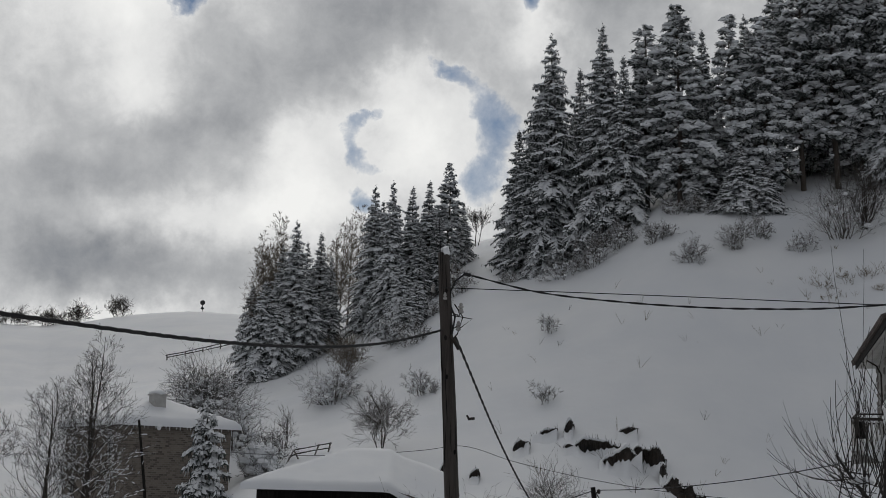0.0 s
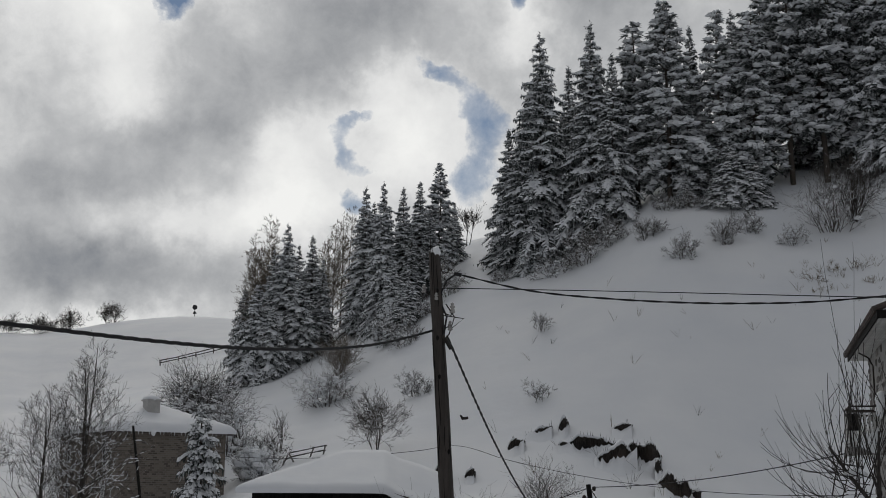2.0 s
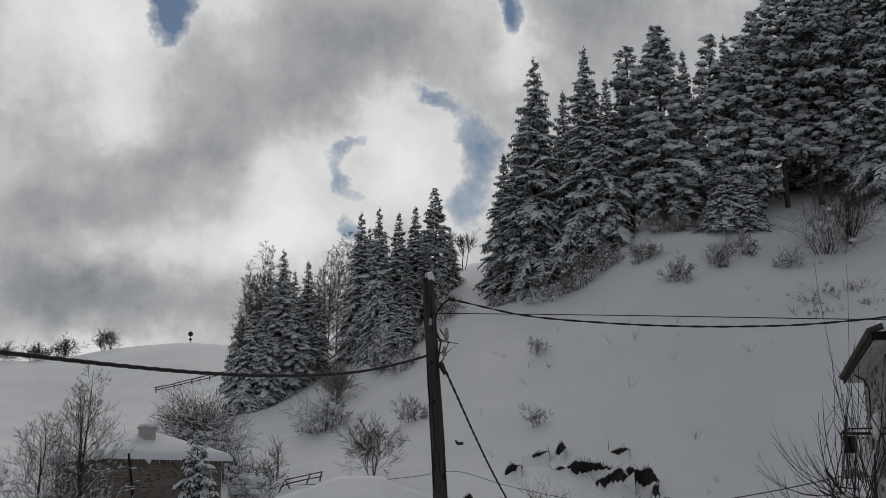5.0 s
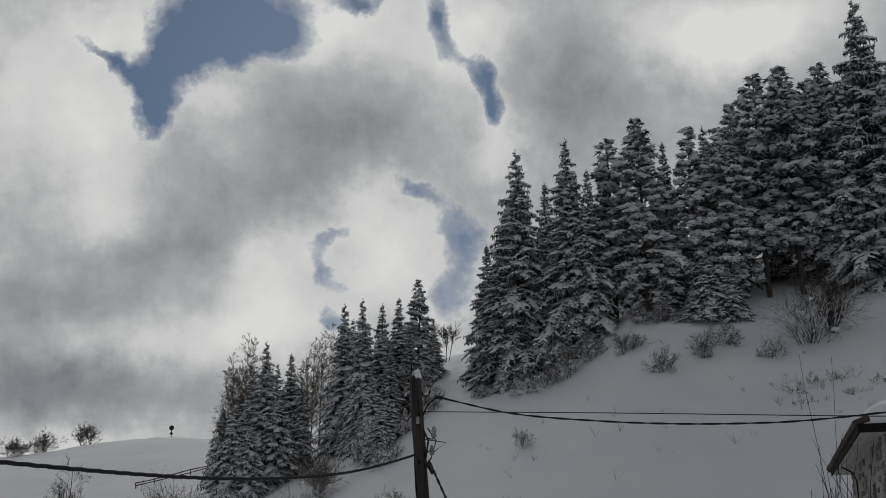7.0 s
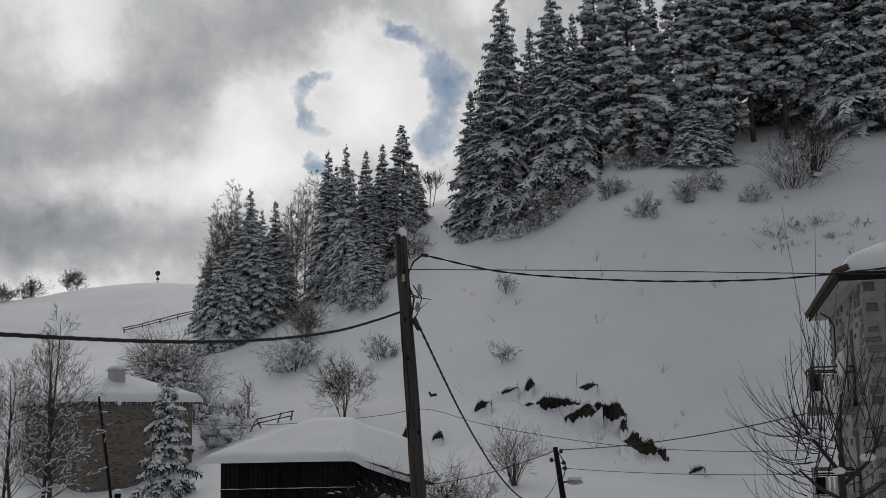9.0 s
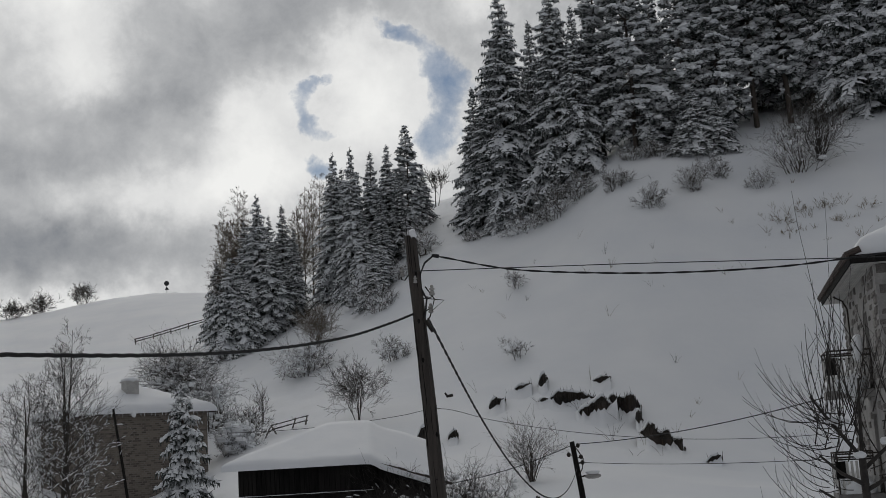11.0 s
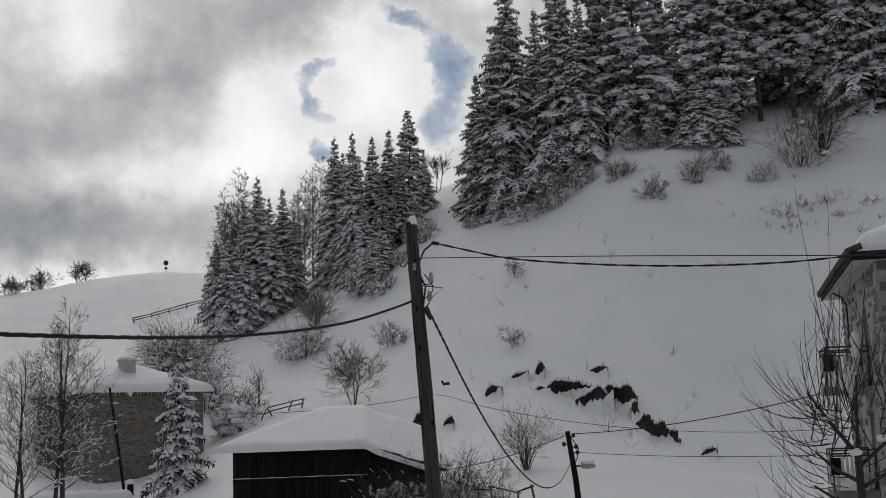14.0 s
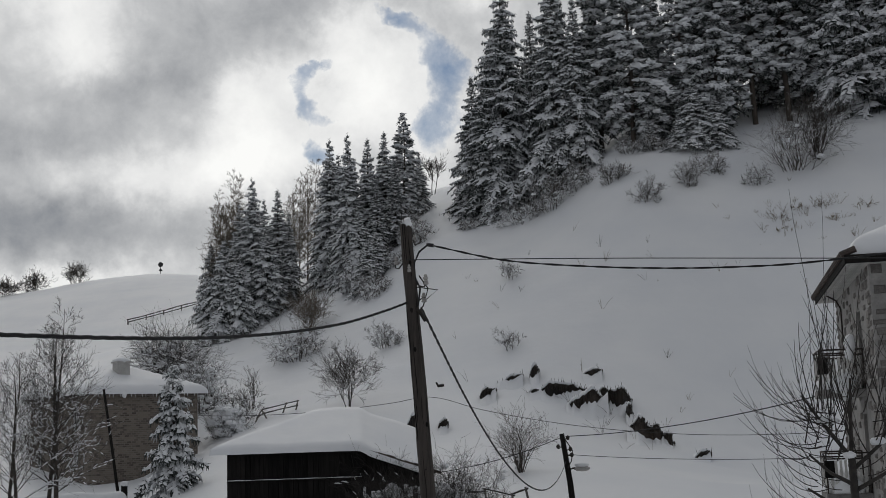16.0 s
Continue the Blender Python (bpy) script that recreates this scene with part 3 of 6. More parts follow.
TALL = "tall dark green spruce with snow-laden drooping boughs"
SLIM = "slim dark spruce tree dusted with snow"
HEAVY = "dark mountain pine bent under thick clumps of snow"
for key, b, d, h, turn, label, wide in [
    ("tall", 3.25, 125, 25.4, 10, TALL, 1.0), ("slim", 1.7, 128, 15.0, 40, SLIM, 1.2), ("slim", 4.65, 130, 20.0, 70, SLIM, 1.0), ("tall", 5.75, 123, 23.6, 130, TALL, 0.95),
    ("slim", 6.75, 121, 18.6, 200, SLIM, 1.0), ("pine_slim", 7.8, 124, 20.2, 20, SLIM, 1.1), ("pine_broad", 9.4, 120.5, 21.0, 60, HEAVY, 1.0), ("slim", 10.5, 129, 17.5, 15, SLIM, 1.0),
    ("pine_slim", 11.8, 121, 19.4, 100, HEAVY, 0.9), ("pine_broad", 13.3, 121, 18.8, 150, HEAVY, 1.0), ("pine_high", 15.0, 124, 24.8, 220, HEAVY, 0.95), ("tall", 12.5, 133, 19.0, 50, TALL, 1.0),
    ("pine_high", 16.5, 124, 25.4, 280, HEAVY, 1.0), ("pine_broad", 17.6, 127, 23.0, 310, HEAVY, 1.0), ("tall", 20.1, 126, 32.0, 330, TALL, 1.05), ("pine_slim", 18.9, 124, 21.5, 30, HEAVY, 1.05),
    ("pine_broad", 21.6, 124, 23.0, 80, HEAVY, 1.1), ("tall", 23.4, 127, 24.0, 120, TALL, 1.0), ("slim", 15.9, 134, 22.0, 0, SLIM, 1.1), ("tall", 18.4, 138, 24.0, 200, TALL, 1.0),
    ("pine_high", 14.2, 139, 19.0, 90, HEAVY, 1.0), ("slim", 8.6, 134, 15.5, 33, SLIM, 1.1), ("slim", 21.0, 138, 22.0, 77, SLIM, 1.2), ("slim", 10.3, 121, 11.5, 140, SLIM, 1.3),
    ("small", 2.4, 121, 4.2, 10, "small snow-covered spruce at the wood's edge", 1.0), ("small", 11.6, 117.0, 3.6, 10, "small snow-covered spruce at the wood's edge", 1.6),
    # the lower group in the gully
    ("tall", -8.9, 136, 16.4, 15, TALL, 0.95), ("small", -10.2, 131, 10.6, 60, "broad young spruce with snow-covered tiers", 1.15), ("small", -10.8, 150, 9.6, 95, SLIM, 0.9),
    ("slim", -7.7, 138, 13.6, 140, SLIM, 1.2), ("small", -8.2, 132, 9.5, 180, SLIM, 1.1), ("tall", -5.2, 133, 16.5, 230, TALL, 0.95), ("tall", -4.35, 128, 16.0, 260, TALL, 0.85),
    ("slim", -3.4, 130, 13.8, 290, SLIM, 1.1), ("slim", -2.6, 131, 13.2, 320, SLIM, 1.2), ("pine_slim", -1.65, 133, 13.6, 350, HEAVY, 0.9), ("small", -3.9, 122, 7.5, 20, SLIM, 1.0),
    ("dark", -9.5, 142, 13.5, 70, TALL, 1.0), ("dark", -7.2, 133, 10.5, 170, SLIM, 1.0), ("dark", -8.35, 141, 13.0, 250, TALL, 1.0), ("dark", -4.8, 136, 14.0, 300, TALL, 1.0),
    ("dark", -2.1, 128, 9.5, 110, SLIM, 1.1), ("dark", -3.0, 126, 9.0, 140, SLIM, 1.1), ("small", -9.5, 129, 8.0, 200, "broad young spruce with snow-covered tiers", 1.0), ("small", -3.5, 117, 5.0, 300, "broad young spruce with snow-covered tiers", 1.2),
    ("dark", 2.5, 124, 17.0, 100, TALL, 1.2), ("dark", 12.7, 126, 17.5, 100, TALL, 1.1), ("dark", 17.0, 132, 22.0, 160, TALL, 1.0), ("dark", 19.5, 132, 24.0, 60, TALL, 1.0), ("dark", 22.3, 132, 24.0, 260, TALL, 1.0),
    ("young", -3.1, 119, 4.5, 20, "small snow-covered spruce at the wood's edge", 1.3), ("slim", -0.95, 138, 7.5, 45, SLIM, 1.4),
    # pines standing further back in the wood
    ("pine_high", 13.9, 131, 21.0, 60, HEAVY, 0.9), ("pine_high", 18.0, 131, 25.0, 190, HEAVY, 0.9), ("pine_high", 20.8, 130, 24.0, 10, HEAVY, 0.9),
    ("small", 12.2, 117.5, 6.5, 70, "snow-covered young spruce with low dark boughs", 1.3), ("small", 13.2, 117.0, 5.2, 130, "snow-covered young spruce with low dark boughs", 1.3), ("small", 10.1, 118.0, 3.2, 190, "small snow-covered spruce at the wood's edge", 1.2),
]:
    spruce(key, b, d, h, turn, label, wide)
spruce("young", -12.55, 66, 6.6, 25, "young spruce bent under thick fresh snow beside the brick house", 1.0, "spruces in the village")


# ---- bare trees and bushes ----
def grow(soup, p, d, ln, r, depth, rnd, fork, lift, twist=0.35, sides=4, white=None, load=0.0, floor=0.0045):
    """A limb that bends, tapers and forks; snow lies along the flatter stretches."""
    pts, radii = [p.copy()], [r]
    steps = 3 if depth else 2
    v = d.normalized()
    for i in range(steps):
        v = (v + Vector((rnd.uniform(-1, 1), rnd.uniform(-1, 1), rnd.uniform(-0.6, 0.6))) * twist * 0.35 + Vector((0, 0, lift * 0.16))).normalized()
        pts.append(pts[-1] + v * ln / steps)
        radii.append(r * (1 - 0.42 * (i + 1) / steps) if depth else r * (1 - 0.55 * (i + 1) / steps))
        if white is not None and depth and rnd.random() < load * (1.1 - abs(v.z)):
            ridge(white, pts[-2] + Vector((0, 0, r)), pts[-1] + Vector((0, 0, r)), 0.012 + r + 0.025 * rnd.random() * load, 0.02 + 0.03 * load * rnd.random() + r, rnd)
    soup.tube(pts, radii, sides if depth > 1 else 3, cap=False)
    if depth <= 0:
        return
    for i in range(fork):
        s = rnd.uniform(0.3, 1.0) if i else 1.0
        q = s * steps
        j = min(int(q), steps - 1)
        at = pts[j].lerp(pts[j + 1], q - j)
        a = rnd.uniform(0, 2 * math.pi)
        o = v.orthogonal().normalized()
        o = (Matrix.Rotation(a, 3, v) @ o)
        nd = (v * rnd.uniform(0.75, 1.1) + o * rnd.uniform(0.45, 0.95))
        grow(soup, at, nd, ln * rnd.uniform(0.5, 0.8), max(radii[-1] * rnd.uniform(0.55, 0.8), floor), depth - 1, rnd, fork, lift, twist, sides, white, load, floor)


def bare_tree(name, bearing, d, height, label, category, seed, mat=None, depth=4, fork=4, lift=0.6, r=None, stems=1, group="bare trees", lean=0.0, trunk=0.38, load=0.25, spread=0.55):
    rnd = random.Random(seed)
    x, y, z = stand(bearing, d, 0.15)
    top = thing(name, x, y, z, label, category, group)
    wood, crown, white = Soup(), Soup(), Soup()
    for s in range(stems):
        h0 = height * trunk * rnd.uniform(0.85, 1.1)
        base = Vector((rnd.uniform(-1, 1), rnd.uniform(-1, 1), 0)) * (0.25 if stems > 1 else 0)
        tip_at = base + Vector((rnd.uniform(-0.12, 0.12) + lean, rnd.uniform(-0.1, 0.1), 1.0)) * h0 + base * 0.8
        rr = (r or height * 0.011) * rnd.uniform(0.8, 1.1)
        wood.tube([base, base.lerp(tip_at, 0.5) + Vector((rnd.uniform(-.05, .05), 0, 0)), tip_at], [rr * 1.15, rr * 0.9, rr * 0.75], 6, cap=False)
        for k in range(fork + 1):
            a = 2 * math.pi * (k + rnd.random()) / (fork + 1)
            s0 = 1.0 if k == 0 else rnd.uniform(0.45, 1.0)
            dr = Vector((math.cos(a) * spread, math.sin(a) * spread, 1.0)) if k else Vector((lean, 0, 1))
            grow(crown, base.lerp(tip_at, s0), dr, height * 0.27 * rnd.uniform(0.8, 1.15), rr * (0.7 if k == 0 else 0.45), depth - 1, rnd, fork, lift, white=white, load=load, floor=d * 1.1e-4)
    wood.out("trunk", mat or DARK_TWIGS, top)
    crown.out("twig_crown", mat or DARK_TWIGS, top, kind="stuff")
    if white.v:
        white.out("twig_snow", BOUGH_SNOW, top, "snow lying along the branches", kind="stuff")
    return top


def bush(bearing, d, height, width, label, seed, mat=None, stems=20, depth=3, snow=0.5, group="bushes on the slope", name="bush", lumps=0.5, fan=False, lump_size=1.0):
    """A leafless bush: a dome of fine twigs, or stems that fan out from one foot."""
    rnd = random.Random(seed)
    x, y, z = stand(bearing, d, 0.1)
    top = thing(name, x, y, z, label, "bush", group)
    crown, white = Soup(), Soup()
    for s in range(stems):
        a = rnd.uniform(0, 2 * math.pi)
        q = rnd.random() ** 0.6
        out = Vector((math.cos(a), math.sin(a), 0)) * q
        low = not fan and rnd.random() < 0.35
        if fan:
            p, way, ln = out * width * 0.06, out * (width / height) * 0.55 + Vector((0, 0, 1)), height * rnd.uniform(0.36, 0.50)
        elif low:
            p, way, ln = out * width * 0.22, out * 1.0 + Vector((0, 0, 0.45)), width * rnd.uniform(0.14, 0.24)
        else:
            p, way, ln = out * width * 0.22, out * (width / height) * 0.34 + Vector((rnd.uniform(-.2, .2), 0, 1)), height * rnd.uniform(0.36, 0.56) * (1.1 - 0.30 * q)
        grow(crown, p - Vector((0, 0, 0.15)), way, ln, 0.009 + height * 0.0042, depth, rnd, 4 if stems < 24 or stems > 60 else 3, 0.10, 0.55 if fan else 0.95, 4, white, snow, d * 1.05e-4)
        for extra in range(int(lumps * 2 * snow + rnd.random())):
            e = out * width * rnd.uniform(0.15, 0.40) + Vector((rnd.uniform(-.1, .1) * width, 0, height * rnd.uniform(0.05, 0.62)))
            white.lump(e, lump_size * width * rnd.uniform(0.02, 0.06), lump_size * width * rnd.uniform(0.02, 0.06), lump_size * height * rnd.uniform(0.02, 0.05), 4, 6, 0.8, seed + s)
    crown.out("twig_crown", mat or TWIGS, top, kind="stuff")
    if white.v:
        white.out("twig_snow", BOUGH_SNOW, top, "snow caught in the twigs", kind="stuff")
    return top


def leader_tree(name, bearing, d, height, label, category, seed, mat, stems=2, spread=0.32, r=0.10, load=0.3, dense=16, group="bare trees"):
    """A leafless tree with straight leaders to its top and fine ascending side branches."""
    rnd = random.Random(seed)
    x, y, z = stand(bearing, d, 0.15)
    top = thing(name, x, y, z, label, category, group)
    crown, white = Soup(), Soup()
    for s in range(stems):
        h = height * (1.0 if s == 0 else rnd.uniform(0.72, 0.95))
        base = Vector((rnd.uniform(-0.4, 0.4), rnd.uniform(-0.3, 0.3), 0)) * (1 if stems > 1 else 0)
        lean = Vector((rnd.uniform(-0.07, 0.07), rnd.uniform(-0.05, 0.05), 1))
        pts = [base + Vector((lean.x * h * u, lean.y * h * u, h * u)) + Vector((rnd.uniform(-.06, .06), rnd.uniform(-.06, .06), 0)) * (u > 0) for u in (0, 0.2, 0.4, 0.6, 0.8, 1.0)]
        wood = Soup()
        wood.tube(pts, [r * (1.05 - 0.97 * u) for u in (0, 0.2, 0.4, 0.6, 0.8, 1.0)], 6, cap=False)
        wood.out("trunk", mat, top)
        for k in range(dense):
            u = 0.14 + 0.84 * (k + rnd.random()) / dense
            j = min(int(u * 5), 4)
            p = pts[j].lerp(pts[j + 1], u * 5 - j)
            a = k * 2.4 + rnd.random()
            ln = height * spread * (1.05 - u) ** 0.8 * rnd.uniform(0.6, 1.15) * (0.55 + 0.45 * min(1, u / 0.3)) + 0.25
            grow(crown, p, Vector((math.cos(a), math.sin(a), rnd.uniform(0.5, 1.0))), ln * 0.62, max(r * 0.30 * (1.1 - u), 0.007), 2 if ln < 0.8 else 3, rnd, 3, 0.5, 0.45, 3, white, load * (1.25 - u), d * 1.1e-4)
    crown.out("twig_crown", mat, top, kind="stuff")
    if white.v:
        white.out("twig_snow", BOUGH_SNOW, top, "snow lying along the branches", kind="stuff")
    return top


# bushes and bare trees of the hillside
BUSH = "leafless bush dusted with snow on the hillside"
for i, (b, d, h, w) in enumerate([(9.86, 106.5, 2.5, 2.6), (8.2, 112, 2.6, 2.6), (11.86, 109, 2.9, 2.0), (13.11, 111, 2.4, 2.1), (3.9, 116.0, 3.0, 4.4), (5.3, 114.5, 3.6, 5.0), (6.5, 115.5, 3.2, 4.0), (9.2, 117.5, 2.0, 3.0), (10.4, 117.0, 2.0, 3.2),
                                  (1.27, 120, 1.6, 2.2), (3.27, 102, 1.9, 2.0), (-2.71, 97.5, 2.4, 3.0), (3.12, 88.5, 1.9, 2.2), (-3.3, 113, 3.0, 3.6), (-1.2, 121, 3.4, 2.6)]):
    bush(b, d, h, w, BUSH, 40 + i, snow=0.75, lumps=0.9, stems=8 if i in (10, 12) else 18)
bush(16.6, 111, 6.2, 7.4, "large spreading leafless thicket at the wood's edge", 71, stems=40, snow=0.5)
bush(17.6, 112.5, 6.4, 4.4, "tall dark leafless thicket at the wood's edge", 172, mat=DARK_TWIGS, stems=40, snow=0.1, fan=True)
bush(14.9, 109, 2.0, 3.2, "low snow-laden thicket at the wood's edge", 72, stems=24, snow=0.9, lumps=1.2)
bush(-6.9, 106, 4.0, 6.2, "tangled leafless hazel bush with snow in its twigs", 73, stems=46, snow=0.8, lumps=0.9)
bush(-6.35, 114, 4.6, 3.6, "tall fan-shaped leafless bush in the gully", 74, mat=BIRCH, stems=44, snow=0.1, fan=True)
bush(-3.75, 119, 3.4, 3.6, "shrub buried under thick clumps of snow", 174, stems=40, mat=DARK_TWIGS, snow=1.0, lumps=1.6, lump_size=2.2)
bush(-4.3, 121, 2.6, 3.0, "shrub buried under thick clumps of snow", 175, stems=34, mat=DARK_TWIGS, snow=1.0, lumps=1.6, lump_size=2.2)
bush(-2.3, 119, 2.6, 3.0, "leafless shrub dusted with snow in the gully", 176, stems=30, snow=0.8)
bush(-12.7, 97, 6.4, 5.6, "big snow-covered leafless bush behind the brick house", 75, stems=64, mat=DARK_TWIGS, snow=0.9, lumps=1.4)
bush(-11.3, 92, 5.4, 4.6, "snow-covered leafless bush behind the brick house", 76, stems=44, mat=TWIGS, snow=0.9, lumps=1.2)
bush(-10.2, 82, 3.0, 3.6, "shrub bowed under thick snow beside the brick house", 77, stems=40, mat=DARK_TWIGS, snow=1.0, lumps=1.8, lump_size=2.4)
bush(-9.4, 86, 2.8, 2.8, "leafless shrub with snow in its forks", 177, stems=16, mat=DARK_TWIGS, snow=0.6)
bush(3.35, 57, 3.2, 1.2, "upright leafless bush standing in the snow", 78, mat=TWIGS, stems=30, snow=0.05, fan=True)
bush(-0.8, 50, 3.4, 4.8, "leafless brush with snow caught in its twigs", 79, stems=34, snow=0.4, mat=DARK_TWIGS)
bush(1.4, 49, 2.7, 3.6, "leafless brush with snow caught in its twigs", 80, stems=24, snow=0.4, mat=DARK_TWIGS)
for i, (b, d, h, w) in enumerate([(-16.8, 246, 4.6, 6.2), (-18.8, 243, 4.6, 5.0), (-19.9, 242, 4.2, 5.0), (-21.5, 240, 4.0, 9.0), (-22.9, 240, 4.0, 9.0)]):
    bush(b, d, h, w, "far leafless thicket on the hill crest", 90 + i, mat=DARK_TWIGS, stems=22, snow=0.1)
bush(-4.5, 81, 4.7, 3.0, "leafless young tree with several upright stems on the snow", 101, stems=8, depth=4, mat=DARK_TWIGS, snow=0.1, lumps=0.0, fan=True)
bare_tree("bare_tree", -9.0, 90, 3.8, "small leafless tree by the broken fence", "bare tree", 102, depth=3, stems=2, r=0.045, mat=TWIGS)
leader_tree("birch_tree", -10.1, 150, 18.8, "tall leafless birch with fine pale twigs", "birch tree", 103, BIRCH, stems=7, spread=0.19, r=0.11, load=0.0, dense=38)
leader_tree("birch_tree", -9.5, 152, 17.5, "tall leafless birch with fine pale twigs", "birch tree", 113, BIRCH, stems=4, spread=0.19, r=0.10, load=0.0, dense=38)
leader_tree("birch_tree", -6.9, 150, 14.6, "tall leafless birch with fine pale twigs", "birch tree", 104, BIRCH, stems=3, spread=0.22, r=0.09, load=0.0, dense=38)
leader_tree("birch_tree", -6.2, 150, 15.4, "tall leafless birch with fine pale twigs", "birch tree", 105, BIRCH, stems=3, spread=0.24, r=0.10, load=0.0, dense=38)
bare_tree("bare_tree", -0.3, 152, 5.5, "leafless tree on the saddle of the ridge", "bare tree", 106, depth=4, stems=2, r=0.06)
leader_tree("bare_tree", -17.75, 58, 9.5, "leafless garden tree with upright stems and fine snowy twigs", "bare tree", 107, DARK_TWIGS, stems=3, spread=0.36, r=0.11, load=0.7, dense=34)
leader_tree("bare_tree", -19.3, 56, 7.4, "leafless garden tree with upright stems and fine snowy twigs", "bare tree", 108, DARK_TWIGS, stems=2, spread=0.42, r=0.09, load=0.7, dense=30)
bare_tree("bare_tree", -21.8, 74, 7.0, "leafless garden tree at the village edge", "bare tree", 109, mat=DARK_TWIGS, depth=5, fork=4, lift=0.3, r=0.10, trunk=0.3, load=0.6)


def tuft(bearing, d, h, seed, n=7):
    rnd = random.Random(seed)
    x, y, z = stand(bearing, d, 0.05)
    s = Soup()
    for k in range(n):
        a, q = rnd.uniform(0, 6.28), rnd.uniform(0.05, 0.9)
        p = Vector((math.cos(a) * 0.004, math.sin(a) * 0.004, -0.1))
        e = p + Vector((math.cos(a) * q, math.sin(a) * q, rnd.uniform(0.5, 1.0))) * h
        m = p.lerp(e, 0.55) + Vector((0, 0, 0.08 * h))
        s.tube([p, m, e], [0.010, 0.009, 0.005], 3, cap=False)
    ob = s.out("grass_tuft", DARK_TWIGS if seed % 2 else DRY)
    ob.location = (x, y, z)
    tagged(ob, "dry weed stalks poking through the snow", "weeds", "weeds in the snow")


rnd = random.Random(5)
for i in range(46):
    b = rnd.uniform(0.5, 20.5)
    tuft(b, rnd.uniform(62, 108), rnd.uniform(0.5, 1.3), 300 + i, rnd.choice([2, 3, 3, 4, 6]))
for i in range(40):
    tuft(rnd.gauss(17.0, 1.6), rnd.gauss(103.2, 1.8), rnd.uniform(0.4, 1.1), 360 + i * 2, rnd.choice([3, 5, 8]))
for i, (b, d, h, w) in enumerate([(15.6, 103, 1.3, 2.6), (16.6, 104.5, 1.2, 3.0), (17.6, 104.5, 1.7, 2.4), (18.4, 103, 1.0, 2.4), (19.4, 104.5, 1.4, 1.8), (16.0, 101.5, 0.9, 2.8)]):
    bush(b, d, h, w, "sparse dry weeds standing in the snow", 600 + i, mat=DRY, stems=8, depth=2, snow=0.0)
for i in range(22):
    tuft(rnd.uniform(-20, 0), rnd.uniform(86, 150), rnd.uniform(0.4, 1.0), 400 + i, 3)


